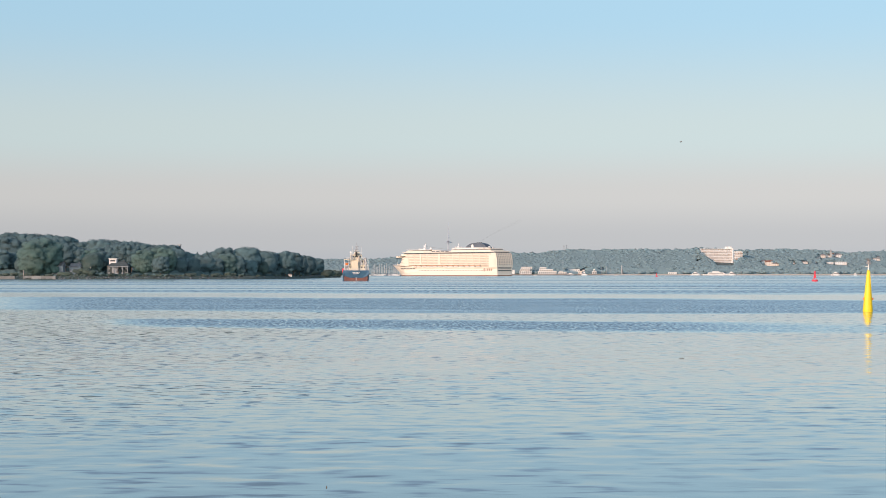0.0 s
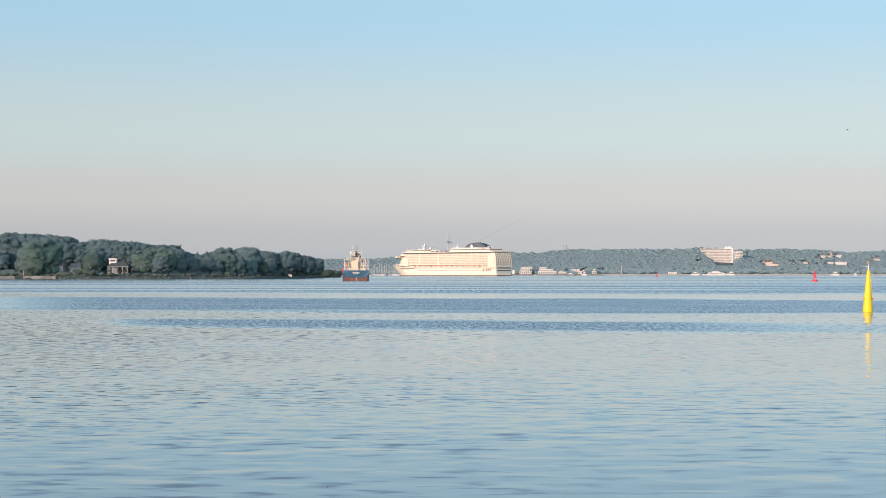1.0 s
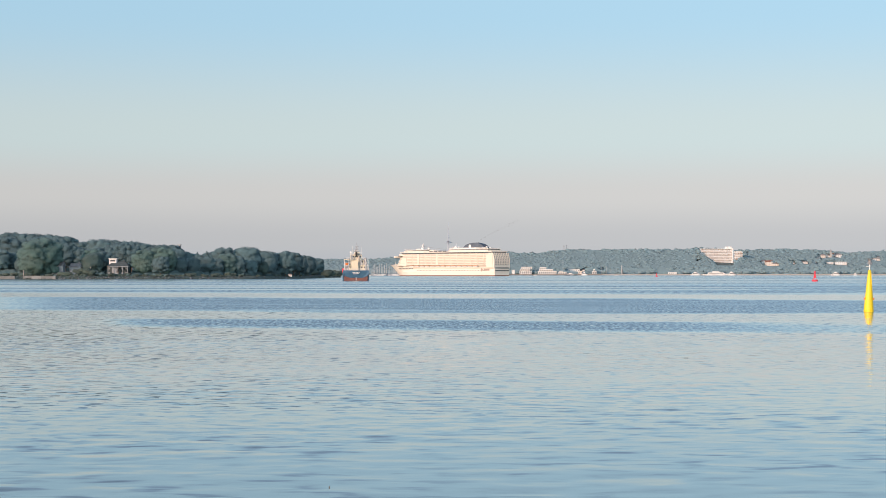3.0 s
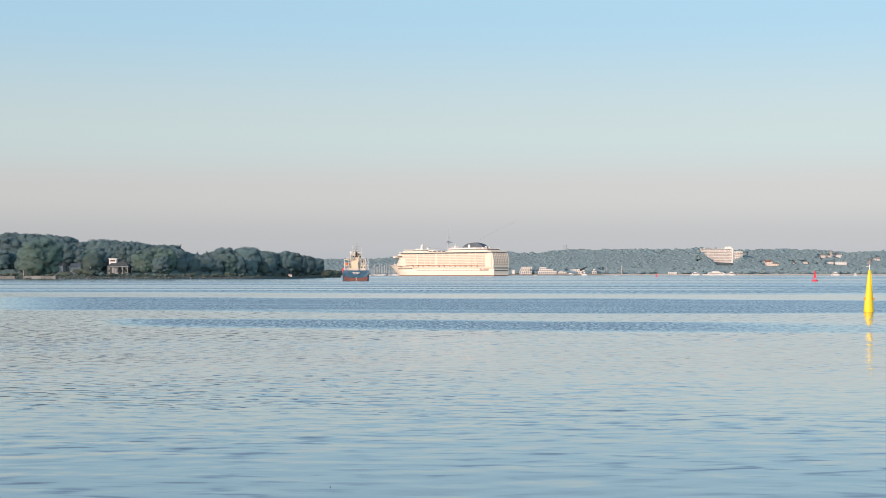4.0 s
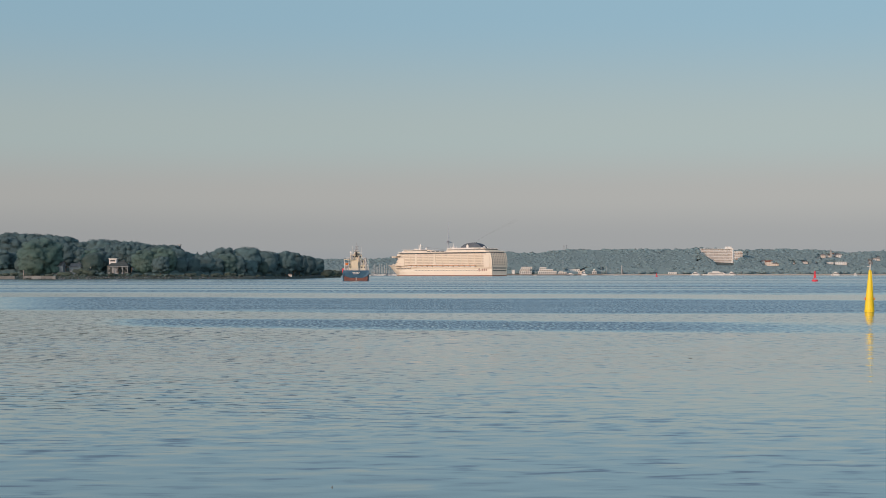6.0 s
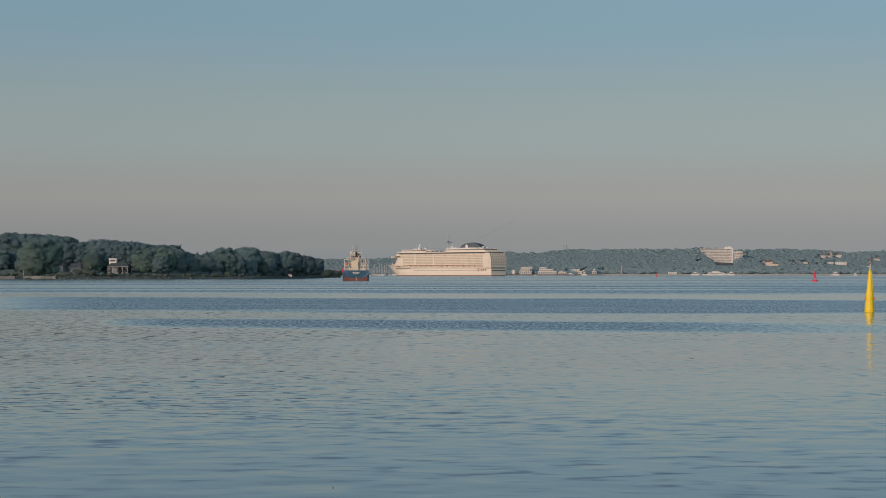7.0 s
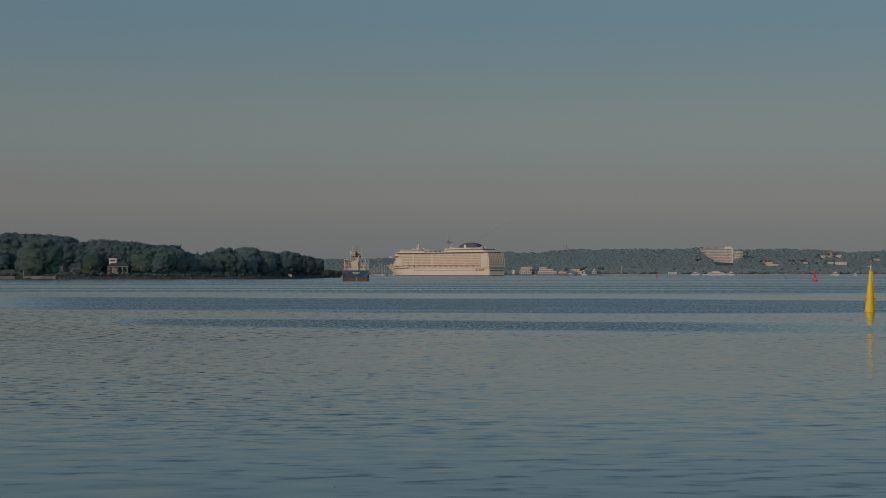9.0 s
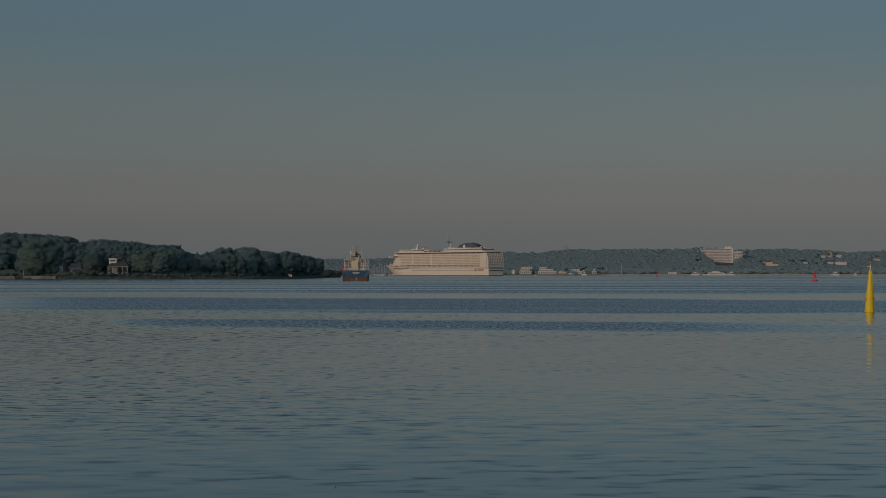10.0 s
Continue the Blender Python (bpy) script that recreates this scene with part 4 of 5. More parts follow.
    for y in (3.3, 5.3):
        for x in (1.2, 7.6):
            part("ramp_leg", rod((x, y, 4.6), (x, y, 9.6), 0.12, None, 6), WHITE, ramp)
    part("ramp_beam", box(1.0, 7.8, 3.1, 5.5, 9.5, 9.75, 0.03), CREAM, ramp)
    part("bulwark_boat", box(2, 10, 5.1, 6.4, 3.6, 5.8, 0.3), RED, s, "red workboat at the rail")
    part("side_vent", box(4, 6, -4.9, -3.7, 7.3, 10.4, 0.15), GREY, s, "grey ventilator")
    part("side_vent", box(7, 9, -5.2, -4.2, 7.3, 9.6, 0.15), NAVY, s, "dark ventilator")
    for y in (-4.3, -5.1, -5.6):
        part("stanchion", rod((3.2, y, 4.6), (3.2, y, 9.6), 0.09, None, 6), WHITE, s)
    part("davit", rod((3, -5.3, 7.0), (2.0, -3.9, 10.8), 0.13, 0.08, 6), WHITE, s)
    # mast, aerials and dome
    mast = part("mast", rod((9, -0.4, 12.2), (9, -0.4, 17.6), 0.22, 0.08, 8), GREY, s)
    for z, w in ((14.6, 2.4), (15.8, 1.0), (13.4, 1.6)):
        part("yard", box(8.9, 9.1, -0.4 - w, -0.4 + w, z - 0.06, z + 0.06), GREY, mast)
    part("radar", box(8.6, 8.9, -1.3, 0.7, 13.9, 14.15, 0.04), WHITE, mast)
    for dy in (-1.0, 1.0):
        part("mast_leg", rod((8.2, -0.4 + dy, 12.1), (9, -0.4 + dy * 0.25, 15.6), 0.11, 0.08, 6), GREY, mast)
    for z, w in ((12.8, 0.82), (13.6, 0.66), (14.4, 0.5), (15.2, 0.34)):
        part("mast_rung", rod((8.4, -0.4 - w, z), (8.4, -0.4 + w, z), 0.07, None, 5), GREY, mast)
    for z, half, x in ((7.3, 5.1, 3.3), (9.62, 4.3, 3.9), (12.2, 2.8, 4.7)):
        tier_rail = bmesh.new()
        for y in np.linspace(-half, half, 9):
            rod((x, y, z - 0.05), (x, y, z + 1.0), 0.05, None, 4, tier_rail)
        for h in (0.5, 1.0):
            rod((x, -half, z + h), (x, half, z + h), 0.045, None, 4, tier_rail)
        part("tier_rail", tier_rail, WHITE, house, "white tier railing")
    part("chart_house", box(6.0, 11.0, -1.7, 0.9, 12.2, 13.2, 0.08), CREAM, bridge)
    for y, z0, z1 in ((-2.2, 7.3, 9.5), (1.9, 9.6, 12.0), (-4.4, 4.7, 7.1)):
        part("stair", box(3.3, 3.9, y - 0.35, y + 0.35, z0, z1, 0.04), GREY, house, "grey outside stair")
    part("life_ring", lathe([(0.30, -0.05), (0.38, 0), (0.30, 0.05)], 12, None, Matrix.Translation((3.4, 1.4, 5.4)) @ Matrix.Rotation(math.pi / 2, 4, "Y")), ORANGE, house)
    for y in (-2.6, 1.6):
        part("aerial", rod((8, y, 12.1), (8, y, 16.0), 0.06, 0.03, 5), WHITE, s)
    dome = part("radome", ball(0.55, (7, 2.4, 13.0)), WHITE, s, smooth=True)
    part("pedestal", rod((7, 2.4, 12.1), (7, 2.4, 12.6), 0.2, None, 6), WHITE, dome)
    hold = part("hatch_covers", box(18, 74, -5.0, 5.0, 4.6, 6.6, 0.2), GREY, s)
    part("foremast", rod((80, 0, 6.4), (80, 0, 14.6), 0.25, 0.1, 6), GREY, s)
    part("dodger", box(76, 86, -3.6, 3.6, 6.2, 7.0, 0.2), BLUE_HULL, s)
    return s


cruise = cruise_ship()
cruise.scale = (1, 1.12, 1)
cargo = cargo_ship()
# ---- seamarks ----
def spar_buoy():
    s = thing("spar_buoy", "tall bright yellow spar buoy with lantern cage", "buoy")
    body = part("body", lathe([(0.30, -1.6), (0.375, -0.4), (0.385, 0.05), (0.37, 0.35), (0.30, 1.25), (0.20, 2.35), (0.115, 3.25), (0.085, 3.32)], 28), YELLOW, s, smooth=True)
    part("seam", lathe([(0.392, 0.10), (0.396, 0.14), (0.392, 0.18)], 28), YELLOW, body)
    part("vane", extrude([(0.06, 1.75), (0.255, 1.75), (0.23, 1.95), (0.125, 3.2), (0.06, 3.2)], -0.035, 0.035), YELLOW, body, at=pose(0, -0.03, 0, 0, 0, -28))
    part("vane_gap", extrude([(0.02, 1.8), (0.06, 1.8), (0.045, 3.15), (0.02, 3.15)], -0.06, -0.01), SOOT, body, "dark slot beside the vane", pose(0.02, -0.15, 0, -4.4, 0, 0))
    for side in (-1, 1):
        part("lifting_eye", lathe([(0.05, -0.09), (0.07, 0), (0.05, 0.09)], 10, None, Matrix.Translation((side * 0.355, -0.05, 1.05))), ORANGE, body)
    part("pole", rod((0, 0, 3.3), (0, 0, 3.9), 0.05, 0.045, 8), WHITE, s)
    lamp = part("lantern", lathe([(0.10, 3.80), (0.12, 3.90), (0.10, 4.05), (0.05, 4.16)], 12), CONCRETE, s, "grey lantern head")
    for k in range(4):
        part("solar_panel", box(0.15, 0.17, -0.10, 0.10, 3.76, 3.98, 0.01), GREY if k % 2 else STEEL, lamp, at=pose(0, 0, 0, 0, 0, 20 + 90 * k))
    part("bracket", rod((-0.26, 0, 3.60), (0.06, 0, 3.60), 0.022, None, 6), WHITE, s)
    for k in range(10):
        a = k * math.pi / 5
        part("bird_spike", rod((0.06 * math.cos(a), 0.06 * math.sin(a), 3.98), (0.21 * math.cos(a), 0.21 * math.sin(a), 4.22 + 0.05 * (k % 2)), 0.02, 0.012, 5),
             BARK if k % 2 else STEEL, lamp)
    return s


def red_buoy(u, d, label):
    s = thing("lateral_buoy", label, "buoy", pose(bx(u, d), d, 0), "red channel buoys")
    part("float", lathe([(0.9, -0.6), (1.25, -0.2), (1.28, 0.55), (1.05, 0.75)], 20), RED, s)
    tower = bmesh.new()
    for k in range(4):
        a = k * math.pi / 2 + 0.5
        rod((0.72 * math.cos(a), 0.72 * math.sin(a), 0.7), (0.38 * math.cos(a), 0.38 * math.sin(a), 3.1), 0.09, 0.07, 6, tower)
    part("tower", tower, RED, s)
    part("radar_reflector", lathe([(0.50, 1.3), (0.46, 1.9), (0.40, 2.6), (0.36, 3.1)], 6), RED, s)
    part("platform", lathe([(0.55, 3.1), (0.55, 3.22)], 12), RED, s)
    part("topmark", lathe([(0.38, 3.3), (0.38, 4.1)], 12), RED, s, "red can topmark")
    part("lantern", lathe([(0.12, 4.1), (0.14, 4.4), (0.07, 4.6)], 10), GREY, s)
    return s


spar = spar_buoy()
red_buoy(1442, 8778 / 12.9, "red lattice channel buoy with can topmark")
red_buoy(1162, 1720, "distant red channel buoy with can topmark")


# ---- bird and drifting bits ----
def bird():
    s = thing("bird", "small dark bird in flapping flight", "bird")
    part("body", loft([[(-0.11, 0.006, -0.004), (-0.11, 0.006, 0.004)], [(-0.03, 0.022, -0.02), (-0.03, 0.02, 0.018)], [(0.06, 0.02, -0.018), (0.06, 0.018, 0.016)],
                       [(0.10, 0.004, -0.004), (0.10, 0.004, 0.004)]]), FEATHER, s)
    part("tail", plate([(-0.19, -0.045), (-0.16, 0), (-0.19, 0.045), (-0.10, 0.01), (-0.10, -0.01)], -0.004, 0.004), FEATHER, s)
    wings = []
    for side in (-1, 1):
        w = plate([(-0.035, 0.0), (0.04, 0.0), (0.035, 0.08 * side), (0.0, 0.17 * side), (-0.06, 0.23 * side), (-0.045, 0.10 * side)], -0.004, 0.004)
        wings.append(part("wing", w, FEATHER, s))
    return s, wings


def drift_bits():
    a = thing("drift_twig", "small dark twig floating upright on calm water", "driftwood")
    part("stem", rod((0, 0, -0.02), (0.004, 0, 0.022), 0.008, 0.005, 6), BARK, a)
    part("knot", ball(0.010, (0.002, 0, 0.004), None, 1), BARK, a)
    b = thing("seaweed_clump", "flat dark strands of seaweed adrift", "seaweed")
    for k in range(4):
        part("strand", rod((-0.08 + k * 0.04, 0.05 * (k % 2), 0.0), (-0.02 + k * 0.04, 0.06 - 0.05 * (k % 2), 0.006), 0.008, 0.004, 5), BARK, b)
    return a, b


def shore_rock():
    s = thing("shore_rock", "dark wet rock breaking the water by the shore", "rock", pose(-6.10, 22.06, 0))
    bm = ball(0.2, (0, 0, -0.03), None, 3)
    for v in bm.verts:
        v.co *= 1 + 0.16 * math.sin(19 * v.co.x + 3) * math.cos(17 * v.co.y + 11 * v.co.z)
    part("stone", bm, SOOT, s, smooth=True)


def smoke_plume():
    s = thing("funnel_smoke", "thin brownish smoke drifting up from the funnel", "smoke")
    g = random.Random(6)
    for k in range(11):
        f = k / 10
        bm = ball(1, (0, 0, 0), None, 2)
        for v in bm.verts:
            v.co *= 1 + 0.28 * math.sin(5 * v.co.x + k) * math.cos(4 * v.co.z - k)
        size = 0.9 + 3.4 * f
        part("smoke_puff", bm, SMOKES[min(2, k // 3)], s, at=Matrix.Translation((62 * f ** 1.1 + g.uniform(-1, 1), g.uniform(-1, 1), 34 * f ** 0.85 + g.uniform(-0.8, 0.8)))
             @ Matrix.Rotation(-0.5, 4, "Y") @ Matrix.Diagonal((size * 1.7, size, size * 0.8, 1)), smooth=True)
    return s


shore_rock()
smoke = smoke_plume()
swift, swift_wings = bird()
twig, weed = drift_bits()


# ---- houses and other things ashore ----
def house(name, label, category, x0, x1, y, depth, z0, z1, wall, roof, style="hip", storeys=2, bays=4, group=""):
    """A building with walls, roof, and glazed window bays on the front and one side."""
    s = thing(name, label, category, pose((x0 + x1) / 2, y, z0), group)
    w, h = (x1 - x0), (z1 - z0)
    rise = 0 if style == "flat" else h * 0.34
    top = h - rise
    part("wall", box(-w / 2, w / 2, 0, depth, -2.0, top, 0.05), wall, s)
    e = 0.35
    if style == "flat":
        part("roof", box(-w / 2 - e, w / 2 + e, -e, depth + e, top, top + 0.5, 0.08), roof, s)
    else:
        bm = bmesh.new()
        inset = w * 0.22 if style == "hip" else 0.0
        a = [bm.verts.new(p) for p in ((-w / 2 - e, -e, top), (w / 2 + e, -e, top), (w / 2 + e, depth + e, top), (-w / 2 - e, depth + e, top))]
        r = [bm.verts.new((-w / 2 + inset, depth / 2, h)), bm.verts.new((w / 2 - inset, depth / 2, h))]
        for f in ((a[0], a[1], r[1], r[0]), (a[2], a[3], r[0], r[1]), (a[1], a[2], r[1]), (a[3], a[0], r[0]), tuple(a[::-1])):
            bm.faces.new(f)
        roof_ob = part("roof", bm, roof, s)
        part("chimney", box(w * 0.18, w * 0.18 + 0.9, depth * 0.45, depth * 0.45 + 0.9, top + rise * 0.4, h + 0.9, 0.05), roof, roof_ob)
    first = None
    for k in range(storeys):
        z = top * (k + 0.55) / storeys
        for j in range(bays):
            x = -w / 2 + w * (j + 0.5) / bays
            at = Matrix.Translation((x, -0.03, z)) @ Matrix.Diagonal((w / bays * 0.36, 1, top / storeys * 0.40, 1))
            if first is None:
                first = part("window", box(-0.5, 0.5, -0.06, 0.06, -0.5, 0.5), WINDOW, s, at=at)
            else:
                o = new("window", first.data)
                o.parent, o.matrix_basis = s, at
    return s


def back_for(u, v):
    """How far up the hillside the ground meets sight line v."""
    for b in range(46, 470, 2):
        if far_ground(u, b) >= bz(v, FAR_D + b):
            return b
    return 420


VILLAS = [  # bearings, sight lines of roof and foot, wall, roof, shape, storeys, bays
    (906, 911, 478, 484.3, WHITE, ROOF, "flat", 2, 2), (1006, 1026, 477, 481.5, WHITE, ROOF, "flat", 1, 5), (1030, 1035, 476.5, 481, WHITE, ROOF, "gable", 1, 2),
    (1024, 1030, 480, 484, RENDER_CREAM, ROOF, "flat", 1, 2), (1063, 1066, 474, 478, WHITE, ROOF, "gable", 1, 1), (1183, 1198, 482.5, 485.2, WHITE, WHITE, "flat", 1, 4),
    (1346, 1356, 460.5, 467, WHITE, ROOF, "hip", 2, 3), (1355, 1368, 461, 471, RENDER_CREAM, ROOF_RED, "gable", 2, 3), (1366, 1378, 465, 471, RENDER_CREAM, ROOF, "hip", 2, 3),
    (1402, 1407, 465, 468, WHITE, ROOF, "gable", 1, 2), (1419, 1430, 462, 467.5, WHITE, ROOF, "hip", 1, 4), (1445, 1451, 454, 458, WHITE, ROOF, "gable", 1, 2),
    (1453, 1461, 450, 457, RENDER_CREAM, ROOF, "gable", 2, 2), (1462, 1470, 451, 456, WHITE, ROOF, "hip", 2, 3), (1471, 1477, 448, 454, WHITE, ROOF_RED, "gable", 2, 2),
    (1479, 1490, 449, 456, WHITE, ROOF, "hip", 2, 3), (1463, 1475, 464.5, 468, WHITE, WHITE, "flat", 1, 5), (1479, 1499, 464, 469.5, WHITE, WHITE, "flat", 2, 6),
    (1545, 1558, 456, 462, WHITE, ROOF, "hip", 2, 3), (1551, 1557, 454, 459, WHITE, ROOF, "gable", 1, 2), (1440, 1446, 463, 467, RENDER_CREAM, ROOF, "gable", 1, 2)]

KEEP_CLEAR = []
for u0, u1, v0, v1, wall, roof, style, storeys, bays in VILLAS:
    um = (u0 + u1) / 2
    back = back_for(um, v1) if v1 < 483 else 20
    d = FAR_D + back
    tone = "cream" if wall == RENDER_CREAM else "white"
    shape = {"flat": "flat-roofed", "hip": "hip-roofed", "gable": "gabled"}[style]
    where = "on the wooded hillside" if v1 < 483 else "on the far waterfront"
    foot = far_ground(um, back)
    house("villa", f"{tone} rendered {shape} {'villa' if storeys > 1 else 'house'} {where}", "house", bx(u0, d), bx(u1, d), d, 12, foot, max(bz(v0, d), foot + 4),
          wall, roof, style, storeys, bays, "houses on the far shore")
    KEEP_CLEAR.append((u0, u1, v1 - 0.3, back))


def pavilion(label, tiers, d, foot):
    """White flat-roofed waterfront building of shifted terraces: (bearings, sight lines of foot and top) per storey."""
    u0, u1 = tiers[0][0], tiers[0][1]
    mid = bx((u0 + u1) / 2, d)
    s = thing("pavilion", label, "building", pose(mid, d, foot), "buildings on the waterfront")
    for k, (a, b, low, top) in enumerate(tiers):
        x0, x1, z0, z1 = bx(a, d) - mid, bx(b, d) - mid, (bz(low, d) - foot if k else -0.5), bz(top, d) - foot
        body = part("wall", box(x0 + 0.8, x1 - 0.8, 1.6 * k + 1.5, 14, z0, z1 - 0.5), RENDER_CREAM if k % 2 else WHITE, s)
        part("roof_slab", box(x0, x1, 1.6 * k, 14.4, z1 - 0.6, z1, 0.06), WHITE, body)
        part("parapet", box(x0, x1, 1.6 * k - 0.1, 1.6 * k + 0.15, z1, z1 + 0.9, 0.03), WHITE, body)
        n = max(2, int((x1 - x0) / 4.5))
        for j in range(n):
            x = x0 + 1.2 + (x1 - x0 - 2.4) * (j + 0.5) / n
            part("window", box(x - 1.3, x + 1.3, 1.6 * k + 1.42, 1.6 * k + 1.52, z0 + (z1 - z0) * 0.30, z1 - 1.0), WINDOW, body)
        for j in range(n + 1):
            x = x0 + 0.4 + (x1 - x0 - 0.8) * j / n
            part("column", box(x - 0.15, x + 0.15, 1.6 * k + 0.1, 1.6 * k + 0.4, z0, z1 - 0.5), WHITE, body)
    return s


for label, tiers in (("white flat-roofed boathouse restaurant with stepped terraces", ((919, 941, 484.6, 480.2), (921, 938, 480.2, 476.6), (922.5, 942, 476.6, 473.2))),
                     ("long white waterfront club with raised front storey", ((952, 985, 484.6, 480.6), (954, 979, 480.6, 477.4), (955, 967, 477.4, 474.0))),
                     ("low white waterfront kiosk row", ((988, 1003, 484.8, 482.2), (990, 996, 482.2, 480.4))),
                     ("small white harbour office with tower room", ((1048, 1056, 484.6, 481.0), (1050.5, 1053.5, 481.0, 477.4)))):
    pavilion(label, tiers, FAR_D + 22, 2.0)
    KEEP_CLEAR.append((tiers[0][0], tiers[0][1], 484.0, 22))


def hotel():
    back = 250.0
    d = FAR_D + back
    foot = far_ground(1270, back) - 8
    s = thing("terrace_hotel", "long white concrete hotel with stacked balcony floors above woods", "hotel", pose(0, d, 0))
    L, M, N, R = bx(1239, d), bx(1271, d), bx(1296, d), bx(1315, d)
    z = bz(440.4, d)
    part("roof", box(L, N, -1.0, 16, z - 1.2, z, 0.1), WHITE, s)
    tower = part("lift_tower", box(bx(1284, d), bx(1295, d), 2, 10, z, bz(436.8, d), 0.1), WHITE, s)
    k, zz = 0, z - 1.2
    while zz > foot + 4:
        left = L if k < 5 else bx(1243 + (k - 5) * 3, d)
        part("recess_wall", box(left + 1, N - 0.5, 2.2, 15, zz - 2.3, zz), HOTEL_SHADE, s, "shaded windows behind the balconies")
        for j in range(8):
            x = left + 1.2 + (N - left - 2.4) * j / 7
            part("balcony_divider", box(x - 0.2, x + 0.2, 0.7, 2.3, zz - 2.35, zz), WHITE, s)
        part("balcony_floor", box(left, N, 0, 16, zz - 3.9, zz - 2.3, 0.08), WHITE, s)
        zz -= 3.9
        k += 1
    low = zz
    part("stair_wall", box(N - 1, N + 2.5, -1.5, 14, foot, z + 1, 0.1), WHITE, s)
    zw = bz(444.8, d)
    part("wing_roof", box(N + 2.5, R, 1, 16, zw - 1, zw, 0.1), WHITE, s)
    zz = zw - 1
    while zz > foot + 4:
        part("wing_recess", box(N + 2.5, R - 0.6, 3.2, 15, zz - 2.3, zz), HOTEL_SHADE, s, "shaded windows behind the balconies")
        for j in range(5):
            x = N + 3.4 + (R - N - 5.0) * j / 4
            part("balcony_divider", box(x - 0.2, x + 0.2, 1.8, 3.3, zz - 2.35, zz), WHITE, s)
        part("wing_floor", box(N + 2.5, R, 1.2, 16, zz - 3.9, zz - 2.3, 0.08), WHITE, s)
        zz -= 3.9
    part("base", box(M - 1, N - 1, 0.3, 16, foot - 8, low - 0.05), WHITE, s)


hotel()
KEEP_CLEAR.append((1271, 1296, 469.5, 250))
HOTEL_LOW = [(1237.9, 440), (1238, 446), (1250, 453), (1262, 461), (1269, 469), (1297, 469), (1300, 460), (1316, 450), (1316.1, 440)]


def broadcast_tower():
    d = 4700
    s = thing("broadcast_tower", "slim pale concrete broadcasting tower with antenna mast", "tower", pose(bx(793.4, d), d, 0))
    part("shaft", lathe([(3.6, 0), (2.3, 60), (1.6, bz(424, d))], 16), TOWER_GREY, s)
    for v, r, t in ((429.5, 10.5, 1.8), (427, 6.6, 1.6), (420.5, 4.0, 1.4), (417, 3.0, 1.0)):
        z = bz(v, d)
        part("platform", lathe([(r * 0.6, z - t), (r, z - t * 0.2), (r, z + t * 0.4), (r * 0.7, z + t * 0.5)], 20), TOWER_GREY, s)
    part("mast", lathe([(1.2, bz(424, d)), (0.9, bz(410, d)), (0.6, bz(402, d)), (0.4, bz(393, d))], 10), TOWER_GREY, s)


broadcast_tower()


def skyline_masts():
    for u, v in ((998, 434), (1002.5, 433.5)):
        back = 430
        d = FAR_D + back
        s = thing("lattice_mast", "thin grey lattice mast above the woods", "mast", pose(bx(u, d), d, far_ground(u, back)), "masts on the ridge")
        h = bz(v, d) - far_ground(u, back)
        part("shaft", rod((0, 0, -1), (0, 0, h), 1.0, 0.45, 6), STEEL, s)
        part("crossarm", box(-2.6, 2.6, -0.3, 0.3, h * 0.86, h * 0.86 + 0.6), STEEL, s)
    u, back = 1470.5, 380
    d = FAR_D + back
    s = thing("church_spire", "dark pointed spire rising from hillside trees", "spire", pose(bx(u, d), d, far_ground(u, back)))
    h = bz(439.5, d) - far_ground(u, back)
    part("tower", box(-2.6, 2.6, -2.6, 2.6, -1, h * 0.55, 0.1), CONCRETE, s)
    part("spire", lathe([(3.0, h * 0.55), (1.2, h * 0.8), (0.12, h)], 8), ROOF, s)
    u, d = 1100.5, FAR_D + 12
    s = thing("monument_pillar", "slender pale stone pillar on the quay", "monument", pose(bx(u, d), d, far_ground(u, 12)))
    h = bz(469.5, d) - far_ground(u, 12)
    part("pillar", lathe([(2.0, -1), (1.7, h * 0.5), (1.0, h)], 6), WEATHERED, s)
    part("plinth", box(-3.2, 3.2, -3.2, 3.2, -1, 1.5, 0.1), WEATHERED, s)
    for u, v in ((996.5, 457), (1064, 471), (1073.5, 472), (1081, 476)):
        d = FAR_D + 10
        s = thing("flagpole", "tall thin white flagpole on the waterfront", "flagpole", pose(bx(u, d), d, far_ground(u, 10)), "flagpoles on the waterfront")
        h = bz(v, d) - far_ground(u, 10)
        part("pole", rod((0, 0, -0.5), (0, 0, h), 0.42, 0.22, 8), WEATHERED, s)
        part("yard", rod((-2.2, 0, h * 0.72), (2.2, 0, h * 0.72), 0.16, None, 6), WEATHERED, s)
        part("truck", ball(0.35, (0, 0, h), None, 1), WEATHERED, s)
    d = 2300
    house("apartment_block", "pale apartment block beyond the wooded point", "building", bx(313, d), bx(319, d), d, 8, 0, bz(433.5, d), WEATHERED, WEATHERED, "flat", 8, 3)


skyline_masts()


